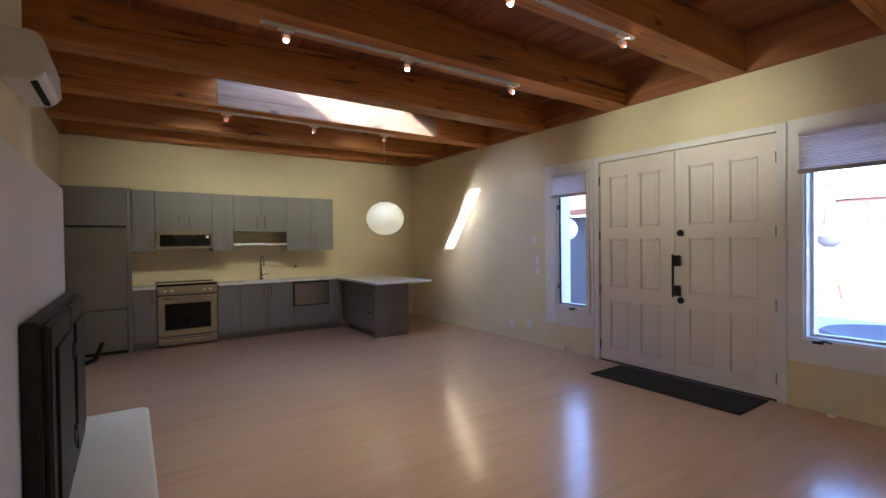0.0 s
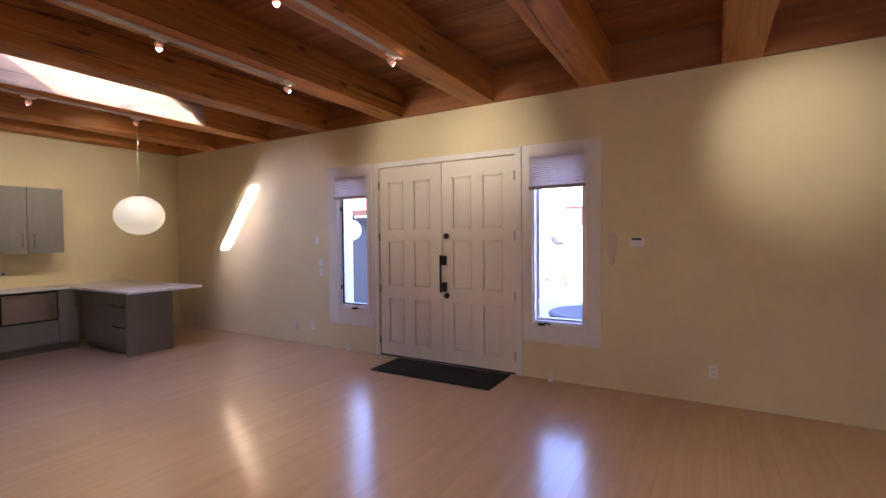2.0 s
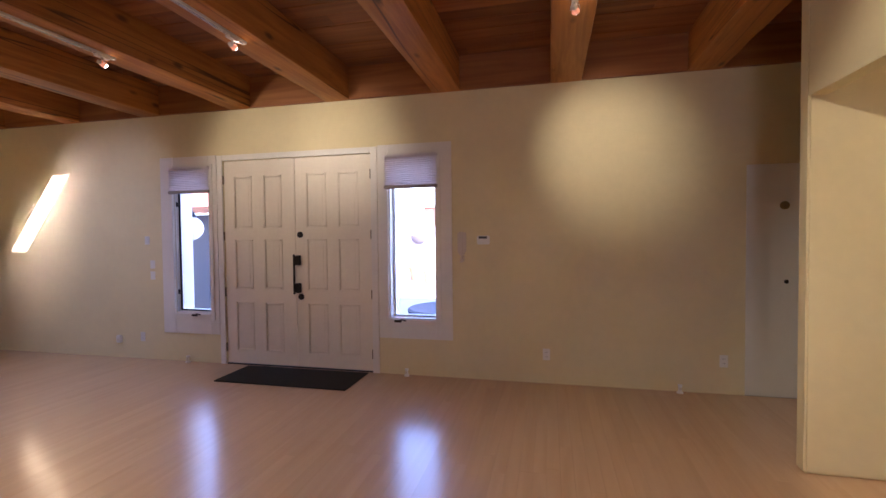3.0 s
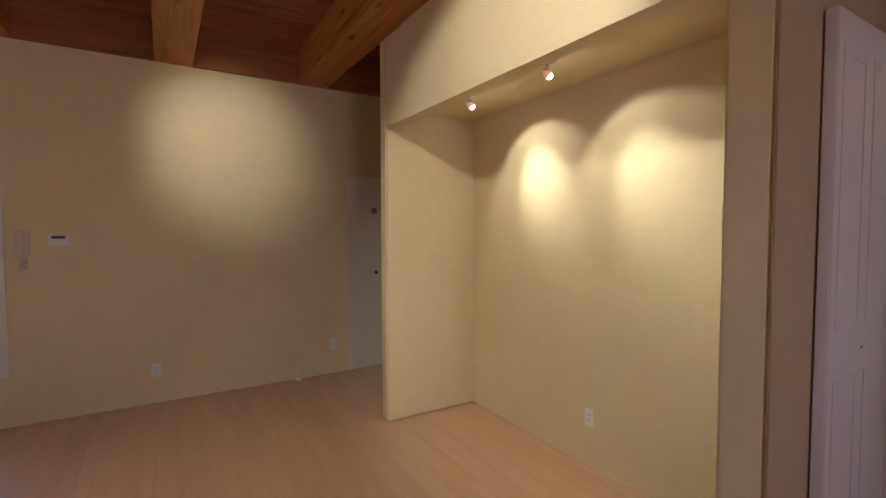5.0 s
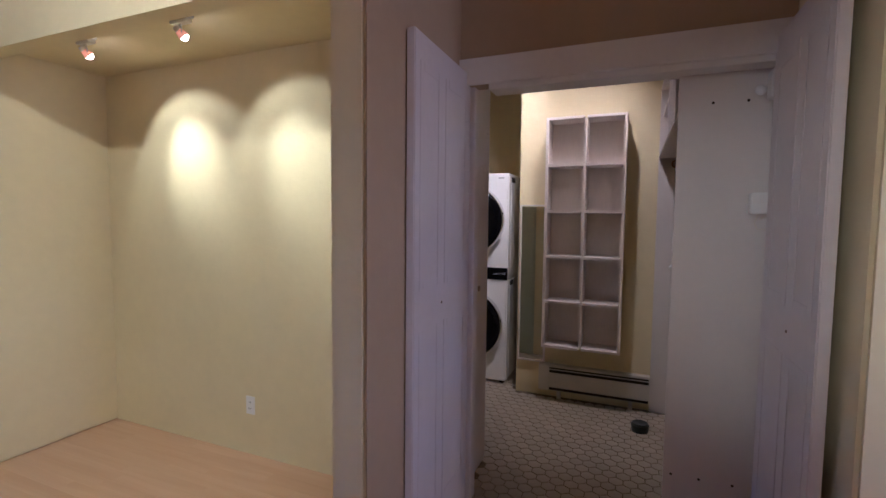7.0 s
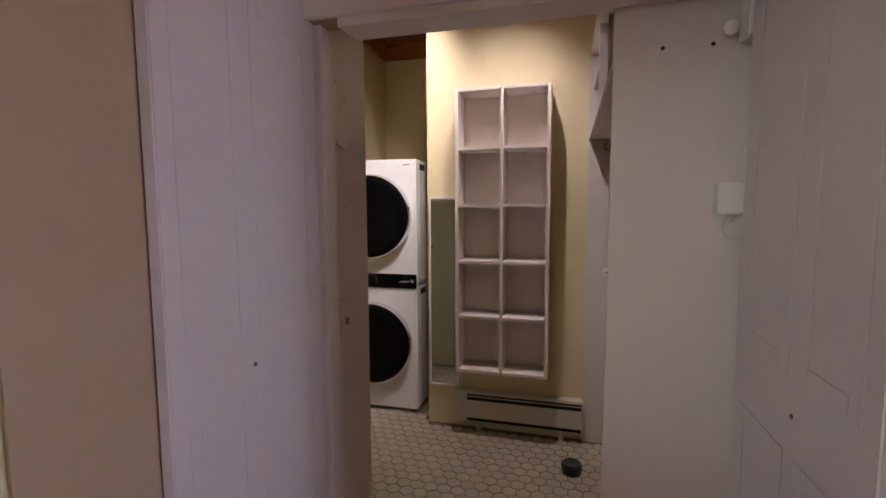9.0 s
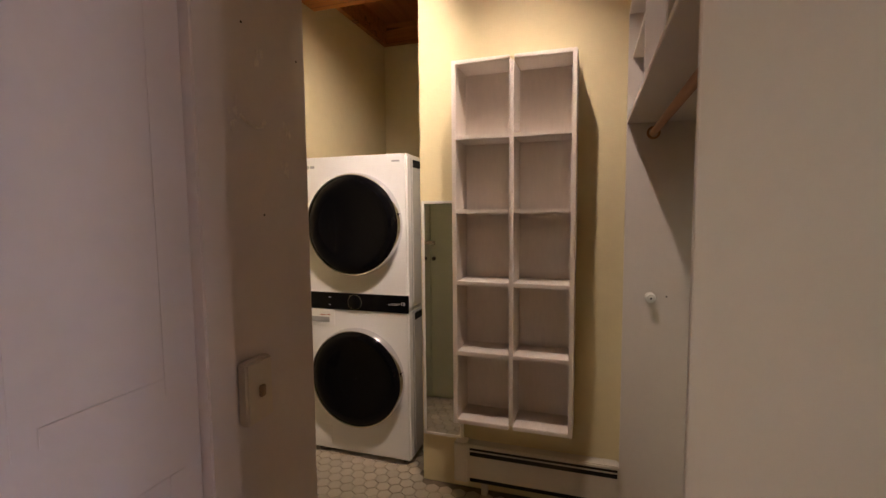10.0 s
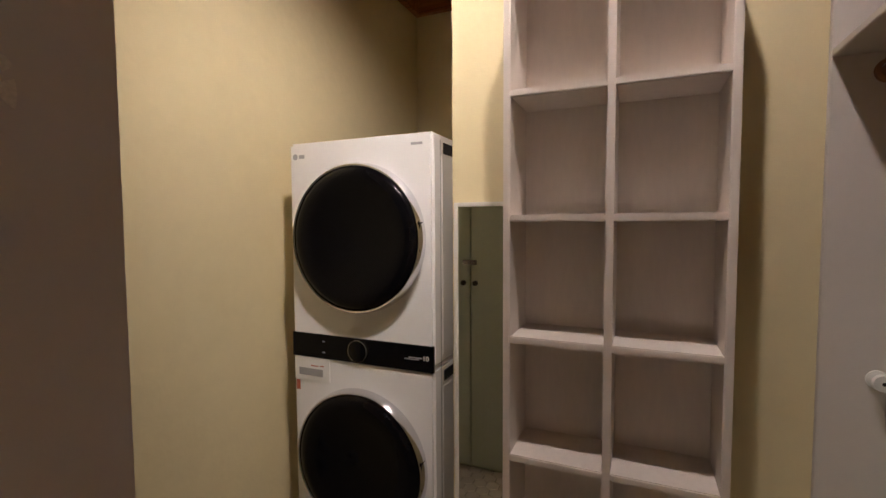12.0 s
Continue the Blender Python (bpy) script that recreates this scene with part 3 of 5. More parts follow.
def casement(name, x0, x1, z0, z1, ox0, ox1, oz0, oz1, shade_z, crank_x, hinge_side, gasket, depth, label):
    """A narrow casement window in the door wall, with casing, sash, glass, cellular shade and crank."""
    w = thing(name, ((x0 + x1) / 2, WY, z0), label, "window", "entry windows", "structure")
    cs = part("casing", B((ox0, WY - 0.018, oz0, x0, WY - 0.0005, oz1), (x1, WY - 0.018, oz0, ox1, WY - 0.0005, oz1),
              (x0, WY - 0.018, oz0, x1, WY - 0.0005, z0), (x0, WY - 0.018, z1, x1, WY - 0.0005, oz1), bev=0.004), TRIM, w)
    i = 0.055
    part("inner_casing", B((x0 - i, WY - 0.034, z0 - i - 0.02, x0 - 0.001, WY - 0.0185, z1 + i), (x1 + 0.001, WY - 0.034, z0 - i - 0.02, x1 + i, WY - 0.0185, z1 + i),
         (x0 - 0.001, WY - 0.034, z0 - i - 0.02, x1 + 0.001, WY - 0.0185, z0 - 0.001), (x0 - 0.001, WY - 0.034, z1 + 0.001, x1 + 0.001, WY - 0.0185, z1 + i), bev=0.004), TRIM, cs)
    part("jamb", B((x0, WY, z0, x0 + 0.012, WY + 0.26, z1), (x1 - 0.012, WY, z0, x1, WY + 0.26, z1), (x0 + 0.012, WY, z0, x1 - 0.012, WY + 0.26, z0 + 0.012), (x0 + 0.012, WY, z1 - 0.012, x1 - 0.012, WY + 0.26, z1)), TRIM, w)
    s, ya, yb = 0.024, WY + depth, WY + depth + 0.043
    sash = part("sash", B((x0 + 0.012, ya, z0 + 0.012, x0 + s, yb, z1 - 0.012), (x1 - s, ya, z0 + 0.012, x1 - 0.012, yb, z1 - 0.012),
                (x0 + s, ya, z0 + 0.012, x1 - s, yb, z0 + s), (x0 + s, ya, z1 - s, x1 - s, yb, z1 - 0.012), bev=0.003), TRIM, w)
    g = gasket
    part("gasket", B((x0 + s, ya + 0.012, z0 + s, x0 + s + g, yb - 0.012, z1 - s), (x1 - s - g, ya + 0.012, z0 + s, x1 - s, yb - 0.012, z1 - s), (x0 + s + g, ya + 0.012, z0 + s, x1 - s - g, yb - 0.012, z0 + s + g)), DARK, sash, "black gasket")
    pn = part("pane", B((x0 + s, yb - 0.012, z0 + s, x1 - s, yb - 0.008, z1 - s)), GLASS, sash)
    pn.visible_shadow = False
    c = part("crank", B((crank_x - 0.05, WY - 0.06, z0 - 0.028, crank_x + 0.03, WY - 0.034, z0 - 0.004), bev=0.006), BRONZE, w, "dark window crank", smooth=40)
    part("lever", tube(bmesh.new(), [(crank_x, WY - 0.055, z0 - 0.01), (crank_x + 0.04, WY - 0.075, z0 + 0.006), (crank_x + 0.085, WY - 0.07, z0 - 0.005)], 0.007), BRONZE, c)
    for z in (z0 + 0.25, z1 - 0.4):
        part("latch", B((hinge_side - 0.012, ya - 0.012, z - 0.03, hinge_side + 0.012, ya + 0.03, z + 0.03), bev=0.003), BRONZE, w)
    # shade
    s = thing(name.replace("window", "cellular_shade"), ((x0 + x1) / 2, WY, z1), "grey cellular window shade pulled nearly up", "window shade", "window shades")
    s.name = "cellular_shade"
    part("head_rail", B((x0 - 0.03, WY - 0.075, z1 - 0.005, x1 + 0.03, WY - 0.035, z1 + 0.03), bev=0.005), SHADE_FABRIC, s)
    bm = bmesh.new()
    n = int((z1 - shade_z) / 0.02)
    for k in range(n):
        za = shade_z + (z1 - shade_z) * k / n
        zb = shade_z + (z1 - shade_z) * (k + 1) / n
        zm = (za + zb) / 2
        vs = [bm.verts.new(p) for p in ((x0 - 0.02, WY - 0.05, za), (x1 + 0.02, WY - 0.05, za), (x1 + 0.02, WY - 0.064, zm), (x0 - 0.02, WY - 0.064, zm), (x0 - 0.02, WY - 0.05, zb), (x1 + 0.02, WY - 0.05, zb),
                                         (x0 - 0.02, WY - 0.038, zm), (x1 + 0.02, WY - 0.038, zm))]
        for f in ((0, 1, 2, 3), (3, 2, 5, 4), (4, 5, 7, 6), (6, 7, 1, 0)):
            bm.faces.new([vs[q] for q in f])
    bmesh.ops.remove_doubles(bm, verts=bm.verts, dist=0.0005)
    part("fabric", bm, SHADE_FABRIC, s, "pleated grey fabric")
    part("bottom_rail", B((x0 - 0.03, WY - 0.07, shade_z - 0.035, x1 + 0.03, WY - 0.035, shade_z), bev=0.006), RAIL_PAINT, s)
    return w


casement("window_1", -4.325, -3.828, 0.585, 2.285, -4.508, -3.72, 0.342, 2.442, 2.04, -4.03, -4.313, 0.013, 0.02, "narrow casement window with white casing and black gasket")
casement("window_2", -1.612, -1.095, 0.595, 2.30, -1.73, -0.924, 0.390, 2.446, 2.01, -1.50, -1.107, 0.003, 0.085, "narrow casement window with white casing and a raised shade")

hd = thing("door_3", (2.17, WY, 0), "plain white hall door, closed", "door", kind="structure")
part("leaf", B((1.776, WY + 0.006, 0.001, 2.577, WY + 0.046, 2.085), bev=0.003), PLASTIC, hd)
solid("hall_backing", B((1.70, WY + 0.262, -0.05, 2.65, WY + 0.30, 2.2)), TRIM, "plain panel closing the hall side of the door", "panel", kind="structure")
part("deadbolt", lathe(bmesh.new(), [(0.036, 0.0), (0.036, -0.014), (0.02, -0.022), (0.001, -0.022)], (2.075, WY + 0.006, 1.715), "y", 24), mat("aged_brass", (0.30, 0.22, 0.11), 0.4, metal=0.8), hd, "aged brass deadbolt", smooth=35)
part("lock", lathe(bmesh.new(), [(0.018, 0.0), (0.018, -0.008), (0.001, -0.008)], (2.095, WY + 0.006, 1.04), "y", 16), BRONZE, hd, "small dark lock", smooth=35)

door_mat = solid("door_mat", B((-3.325, 4.35, 0.0, -1.855, 4.915, 0.012), bev=0.004), RUBBER, "black coir door mat on the wooden floor", "door mat")


# ---- small wall fittings ----
def outlet(x, y, z, face, tilt=""):
    """A duplex outlet on a wall; face is the wall's outward axis."""
    o = thing("wall_outlet", (x, y, z), "white duplex wall outlet with cover plate", "outlet", "wall outlets")
    def q(a0, b0, c0, a1, b1, c1):
        # a along the wall, b out of it
        if face == "-y":
            return (x + a0, y - b0, z + c0, x + a1, y - b1, z + c1)
        return (x - b0, y + a0, z + c0, x - b1, y + a1, z + c1)
    part("plate", B(q(-0.035, 0.0005, -0.057, 0.035, 0.006, 0.057), bev=0.002), PLASTIC, o)
    for dz in (-0.02, 0.02):
        s = part("socket", B(q(-0.016, 0.006, dz - 0.013, 0.016, 0.009, dz + 0.013), bev=0.002), PLASTIC, o)
        part("slots", B(q(-0.008, 0.009, dz - 0.004, -0.005, 0.0095, dz + 0.006), q(0.005, 0.009, dz - 0.004, 0.008, 0.0095, dz + 0.006)), DARK, s)
    return o


outlet(0.02, WY, 0.29, "-y")
outlet(-4.84, WY, 0.273, "-y")
outlet(2.39, 2.248, 0.315, "-x")
outlet(1.60, WY, 0.305, "-y")
for x, z, hh in ((-4.735, 1.458, 0.05), (-4.664, 1.164, 0.05), (-4.664, 1.03, 0.05)):
    s = thing("light_switch", (x, WY, z), "white light switch on the cream wall", "switch", "light switches")
    p = part("plate", B((x - 0.035, WY - 0.006, z - hh, x + 0.035, WY - 0.0005, z + hh), bev=0.002), PLASTIC, s)
    part("toggle", B((x - 0.014, WY - 0.011, z - 0.025, x + 0.014, WY - 0.006, z + 0.025), bev=0.002), PLASTIC, p)


def plug(x, z, r=0.03):
    s = thing("plug_sensor", (x, WY, z), "small white plug-in sensor low on the wall", "sensor", "plug-in sensors")
    part("body", B((x - r, WY - 0.04, z - r * 1.2, x + r, WY - 0.0005, z + r * 1.2), bev=0.012), PLASTIC, s, smooth=60)
    part("prong", cyl(bmesh.new(), (x, WY - 0.039, z - 0.01), (x, WY - 0.047, z - 0.01), 0.008, seg=12), IVORY, s)


plug(-5.18, 0.235, 0.04)
for x in (-4.15, -1.42, 1.225):
    s = thing("door_stop", (x, WY, 0.0), "small white fitting at the foot of the wall", "door stop", "wall stops")
    part("base", lathe(bmesh.new(), [(0.028, 0.0), (0.028, 0.01), (0.016, 0.02), (0.014, 0.055), (0.02, 0.062), (0.02, 0.078), (0.001, 0.082)], (x, WY - 0.045, 0.0), "z", 20), PLASTIC, s, smooth=40)
    part("bumper", cyl(bmesh.new(), (x, WY - 0.062, 0.045), (x, WY - 0.074, 0.045), 0.012, seg=14), IVORY, s, smooth=40)

th = thing("thermostat", (-0.60, WY, 1.43), "white thermostat with a dark display", "thermostat")
part("body", B((-0.665, WY - 0.028, 1.385, -0.535, WY - 0.0005, 1.475), bev=0.008), PLASTIC, th, smooth=50)
part("display", B((-0.645, WY - 0.030, 1.445, -0.56, WY - 0.028, 1.468)), LCD, th, "dark display")
ph = thing("intercom_phone", (-0.81, WY, 1.41), "beige wall intercom handset with a hanging cord", "intercom")
part("cradle", B((-0.85, WY - 0.03, 1.31, -0.775, WY - 0.0005, 1.51), bev=0.008), HANDSET, ph, smooth=50)
bm = B((-0.855, WY - 0.085, 1.285, -0.79, WY - 0.052, 1.515), bev=0.013)
bx(bm, -0.857, WY - 0.055, 1.287, -0.785, WY - 0.028, 1.345, bev=0.012)
bx(bm, -0.857, WY - 0.055, 1.455, -0.785, WY - 0.028, 1.513, bev=0.012)
part("handset", bm, HANDSET, ph, "beige handset", smooth=50)
pts = [(-0.815 + 0.018 * math.sin(a * 1.9), WY - 0.03 + 0.012 * math.cos(a * 1.9), 1.30 - 0.010 * a if a < 9 else 1.21 + 0.010 * (a - 9)) for a in range(15)]
part("cord", tube(bmesh.new(), pts, 0.010, 8), HANDSET, ph, "coiled cord", smooth=60)


# ---- track lights ----
def track_light(x, y0, y1, z, heads, axis="y", aims=None, watts=45, degrees=80, spill=0, blends=None, color=LAMP_COLOR, label="white ceiling track with small lit spot heads"):
    """A white track under a beam with lamp heads; heads are places along it."""
    t = thing("track_light", (x, (y0 + y1) / 2, z), label, "track light", "track lights")
    part("rail", B((x - 0.018, y0, z - 0.022, x + 0.018, y1, z - 0.0005), bev=0.003), PLASTIC, t)
    for sx in (-0.009, 0.005):
        part("slot", B((x + sx, y0 + 0.02, z - 0.0225, x + sx + 0.004, y1 - 0.02, z - 0.0215)), DARK, t, "dark slot of the rail")
    for i, hy in enumerate(heads):
        aim = Vector(aims[i]) if aims else Vector((x + 0.4, hy + 0.8, 0))
        e = Vector((x, hy, z - 0.085))
        d = (aim - e).normalized()
        h = part("spot_head", B((x - 0.02, hy - 0.055, z - 0.042, x + 0.02, hy + 0.055, z - 0.0226), bev=0.004), PLASTIC, t, "white adapter block")
        part("stem", cyl(bmesh.new(), (x, hy, z - 0.042), (x, hy, z - 0.062), 0.007, seg=10), PLASTIC, h, smooth=40)
        side = Vector((-d.y, d.x, 0)).normalized() * 0.027
        top = Vector((x, hy, z - 0.06))
        part("yoke", tube(bmesh.new(), [e + side, top + side * 0.9, top - side * 0.9, e - side], 0.0035, 8), PLASTIC, h, smooth=60)
        bm = bmesh.new()
        cyl(bm, e - d * 0.034, e - d * 0.012, 0.013, 0.018, 20, True)
        part("socket", bm, PLASTIC, h, smooth=40)
        part("cup", cyl(bmesh.new(), e - d * 0.012, e + d * 0.02, 0.017, 0.025, 20, True), DICHROIC, h, "glass reflector glowing pink", smooth=40)
        part("bulb", ball(bmesh.new(), e + d * 0.021, 0.018, u=16, v=10), BULB, h, "glowing halogen bulb", smooth=60)
        spot_lamp("spot_lamp", e + d * 0.055, aim, watts[i] if isinstance(watts, tuple) else watts, degrees[i] if isinstance(degrees, tuple) else degrees, blends[i] if blends else 1.0, color)
        if spill:
            spot_lamp("spot_spill", e + d * 0.055, aim + Vector((0, 0, -0.06)), spill, 90, 0.3, color)
    return t


track_light(-3.38, 1.03, 3.40, BZ, [1.20, 2.16, 3.29], aims=[(-2.9, 1.1, 0), (-3.6, 2.4, 0), (-3.0, 4.9, 2.3)], watts=SPOT_W)
track_light(-2.17, 1.03, 3.40, BZ, [1.15, 2.16, 3.26], aims=[(2.45, -0.38, 1.35), (-2.0, 2.8, 0), (-2.1, 4.9, 2.5)], watts=(SPOT_W * 3.2, SPOT_W, SPOT_W), degrees=(20, 80, 56))
track_light(-5.82, 1.03, 3.37, BZ, [1.21, 2.22, 3.2], aims=[(-8.0, 0.95, 1.9), (-8.0, 2.1, 1.7), (-8.1, 3.4, 2.0)], watts=SPOT_W * 1.2)
# middle head here is unseen, added to brighten the floor
track_light(0.215, 1.2, 3.45, BZ, [1.35, 2.30, 3.32], aims=[(2.39, 2.65, 1.4), (0.9, 3.0, 0), (0.62, 4.96, 2.30)], watts=(SPOT_W * 1.9, SPOT_W * 1.3, SPOT_W * 1.2), degrees=(70, 84, 56), blends=(0.45, 1.0, 1.0))
for hy, ay, az, dim in ((2.136, 1.82, 1.75, 0.75), (2.86, 2.69, 1.82, 1.0)):
    track_light(1.885, hy - 0.07, hy + 0.07, 2.44, [hy], aims=[(2.39, ay, az)], watts=ALC_W * dim, degrees=50, spill=ALC_SPILL * dim, label="small white ceiling spot with one lit head in the recess")

# paper lantern
lx, ly, lz = -6.39, 3.49, 1.815
pl = thing("pendant_lantern", (lx, ly, DZ), "round white paper lantern hanging on a thin cord, lit", "pendant lamp")
part("cord", cyl(bmesh.new(), (lx, ly, lz + 0.24), (lx, ly, DZ), 0.002, seg=8), PLASTIC, pl)
bm = bmesh.new()
prof = []
for k in range(25):
    for s in (0, 0.5):
        a = -1.45 + 2.9 * (k + s) / 25
        r = 0.285 * math.cos(a) * (1.0 if s == 0 else 0.985)
        prof.append((max(r, 0.012), 0.25 * math.sin(a)))
lathe(bm, prof, (lx, ly, lz), "z", 40)
LANTERN = glow("lit_rice_paper", (0.90, 0.85, 0.52), LANTERN_E)
part("shade", bm, LANTERN, pl, "ribbed paper globe", smooth=60)
part("cap", cyl(bmesh.new(), (lx, ly, lz + 0.245), (lx, ly, lz + 0.262), 0.05, seg=20), STEEL, pl, smooth=40)

# ---- kitchen ----
KF = -7.64        # fronts of the base units
CT = 0.868        # underside... top of the counter is CT + 0.03


def bar_handle(parent, p0, p1, out, r=0.006):
    """A slim bar pull between two points, standing off by out."""
    p0, p1, out = Vector(p0), Vector(p1), Vector(out)
    bm = cyl(bmesh.new(), p0 + out, p1 + out, r, seg=12)
    d = (p1 - p0) * 0.12
    cyl(bm, p0 + d, p0 + d + out, r * 0.8, seg=8)
    cyl(bm, p1 - d, p1 - d + out, r * 0.8, seg=8)
    return part("handle", bm, STEEL, parent, "slim steel bar handle", smooth=40)


def base_unit(name, y0, y1, doors, label, toe=True, drawers=0):
    u = thing(name, (KF, (y0 + y1) / 2, 0), label, "cabinet", "base cabinets")
    part("carcass", B((WX + 0.002, y0 + 0.001, 0.105, KF - 0.02, y1 - 0.001, CT - 0.03)), CABINET, u)
    if toe:
        part("toe_kick", B((WX + 0.05, y0 + 0.001, 0.0, KF - 0.07, y1 - 0.001, 0.104)), CABINET, u)
    w = (y1 - y0) / doors
    for i in range(doors):
        a, b = y0 + i * w, y0 + (i + 1) * w
        d = part("door", B((KF - 0.0195, a + 0.003, 0.11, KF, b - 0.003, CT - 0.034), bev=0.002), CABINET, u)
        hy = b - 0.05 if i == 0 else a + 0.05
        bar_handle(d, (KF, hy, 0.60), (KF, hy, 0.78), (0.028, 0, 0))
    return u


base_unit("base_cabinet", 0.305, 0.575, 1, "narrow grey base cabinet beside the range")
base_unit("base_cabinet", 1.345, 1.65, 1, "narrow grey base cabinet between range and sink")
base_unit("sink_cabinet", 1.652, 2.45, 2, "wide grey two-door cabinet under the sink")
base_unit("corner_filler", 3.055, 3.28, 1, "narrow grey filler cabinet in the kitchen corner")
dw = thing("drawer_dishwasher", (KF, 2.75, 0), "steel drawer dishwasher built into grey cabinets", "dishwasher")
part("body", B((WX + 0.002, 2.453, 0.105, KF - 0.02, 3.052, CT - 0.03)), CABINET, dw)
part("gasket", B((KF - 0.0195, 2.454, 0.428, KF + 0.001, 3.051, CT - 0.034)), DARK, dw, "dark gap round the drawer front")
part("front", B((KF + 0.0012, 2.472, 0.446, KF + 0.016, 3.033, CT - 0.062), bev=0.004), STEEL, dw)
part("lower_panel", B((KF - 0.0195, 2.456, 0.11, KF, 3.049, 0.424), bev=0.002), CABINET, dw, "grey panel")
bar_handle(dw, (KF + 0.016, 2.52, CT - 0.085), (KF + 0.016, 2.985, CT - 0.085), (0.03, 0, 0), 0.009)
part("toe_kick", B((WX + 0.05, 2.453, 0.0, KF - 0.07, 3.052, 0.104)), CABINET, dw)

# fridge and the cupboard above it
fg = thing("refrigerator", (-7.9, -0.05, 0), "tall satin steel refrigerator with a bottom freezer", "refrigerator")
part("body", B((WX + 0.002, -0.40, 0.05, KF - 0.06, 0.245, 1.685)), FRIDGE_STEEL, fg)
part("door", B((KF - 0.055, -0.398, 0.605, KF + 0.01, 0.243, 1.69), bev=0.008), FRIDGE_STEEL, fg)
part("freezer_drawer", B((KF - 0.055, -0.398, 0.045, KF + 0.01, 0.243, 0.592), bev=0.008), FRIDGE_STEEL, fg)
part("base_grille", B((WX + 0.05, -0.39, 0.0, KF - 0.03, 0.235, 0.045)), DARK, fg)
fc = thing("fridge_cupboard", (-7.9, -0.05, 1.72), "grey cupboard over the refrigerator", "cabinet")
part("carcass", B((WX + 0.002, -0.465, 1.72, KF - 0.02, 0.245, 2.225)), CABINET, fc)
part("door", B((KF - 0.0195, -0.40, 1.80, KF, 0.235, 2.22), bev=0.002), CABINET, fc)
part("fascia", B((KF - 0.0195, -0.465, 1.715, KF - 0.002, 0.245, 1.796)), CABINET, fc)
sp = solid("fridge_side_panel", B((WX + 0.002, 0.25, 0.0, KF - 0.005, 0.30, 2.225), bev=0.002), CABINET, "tall grey panel beside the refrigerator", "cabinet panel")

# range
rg = thing("range", (KF, 0.96, 0), "stainless steel slide-in range with a glass oven door", "range")
part("body", B((WX + 0.01, 0.585, 0.02, KF - 0.028, 1.335, 0.86)), BLACK_IRON, rg, "dark oven carcass")
part("drawer", B((KF - 0.03, 0.587, 0.03, KF + 0.004, 1.333, 0.148), bev=0.006), STEEL, rg)
dd = part("oven_door", B((KF - 0.03, 0.587, 0.165, KF + 0.012, 1.333, 0.728), bev=0.008), STEEL, rg)
part("window_frame", B((KF + 0.0122, 0.64, 0.22, KF + 0.018, 0.67, 0.65), (KF + 0.0122, 1.25, 0.22, KF + 0.018, 1.28, 0.65), (KF + 0.0122, 0.67, 0.22, KF + 0.018, 1.25, 0.25), (KF + 0.0122, 0.67, 0.62, KF + 0.018, 1.25, 0.65), bev=0.003), STEEL, dd)
part("window", B((KF + 0.0122, 0.67, 0.25, KF + 0.015, 1.25, 0.62), bev=0.001), BLACK_GLASS, dd, "black oven glass")
bar_handle(dd, (KF + 0.012, 0.64, 0.685), (KF + 0.012, 1.28, 0.685), (0.045, 0, 0), 0.012)
bar_handle(rg, (KF + 0.004, 0.66, 0.115), (KF + 0.004, 1.26, 0.115), (0.03, 0, 0), 0.008)
cp = part("control_panel", B((KF - 0.06, 0.585, 0.745, KF + 0.015, 1.335, 0.865), bev=0.01), STEEL, rg)
for ky in (0.68, 0.755, 1.165, 1.24):
    part("knob", lathe(bmesh.new(), [(0.026, 0.0), (0.024, 0.03), (0.02, 0.034), (0.001, 0.034)], (KF + 0.015, ky, 0.805), "x", 20), CHROME, cp, smooth=35)
ck = part("cooktop", B((WX + 0.03, 0.575, 0.866, KF + 0.012, 1.345, 0.898), bev=0.008), BLACK_GLASS, rg, "black glass cooktop")
part("backguard", B((WX + 0.012, 0.58, 0.866, WX + 0.03, 1.34, 0.91), bev=0.003), STEEL, rg)

# counters
ctop = thing("countertop", (-7.8, 2.4, CT), "white quartz counter that turns into a bar peninsula", "countertop")
part("short_slab", B((WX + 0.001, 0.302, CT - 0.03, KF + 0.03, 0.573, CT)), COUNTER, ctop)
part("slab", B((WX + 0.001, 1.347, CT - 0.03, KF + 0.03, 1.75, CT), (WX + 0.001, 2.33, CT - 0.03, KF + 0.03, 4.12, CT),
     (WX + 0.001, 1.75, CT - 0.03, WX + 0.12, 2.33, CT), (KF - 0.07, 1.75, CT - 0.03, KF + 0.03, 2.33, CT), (KF + 0.03, 3.18, CT - 0.03, -6.09, 4.12, CT)), COUNTER, ctop)
sb = part("sink", B((WX + 0.12, 1.75, CT - 0.2, KF - 0.07, 2.33, CT - 0.19), (WX + 0.121, 1.751, CT - 0.19, WX + 0.13, 2.329, CT - 0.031), (KF - 0.08, 1.751, CT - 0.19, KF - 0.071, 2.329, CT - 0.031),
     (WX + 0.13, 1.751, CT - 0.19, KF - 0.08, 1.76, CT - 0.031), (WX + 0.13, 2.32, CT - 0.19, KF - 0.08, 2.329, CT - 0.031)), STEEL, ctop, "steel undermount sink")
fa = thing("faucet", (-8.02, 2.05, CT), "tall dark steel kitchen faucet", "faucet")
part("base", lathe(bmesh.new(), [(0.03, 0), (0.028, 0.02), (0.018, 0.03), (0.018, 0.12), (0.001, 0.12)], (-8.02, 2.05, CT), "z", 20), STEEL, fa, smooth=40)
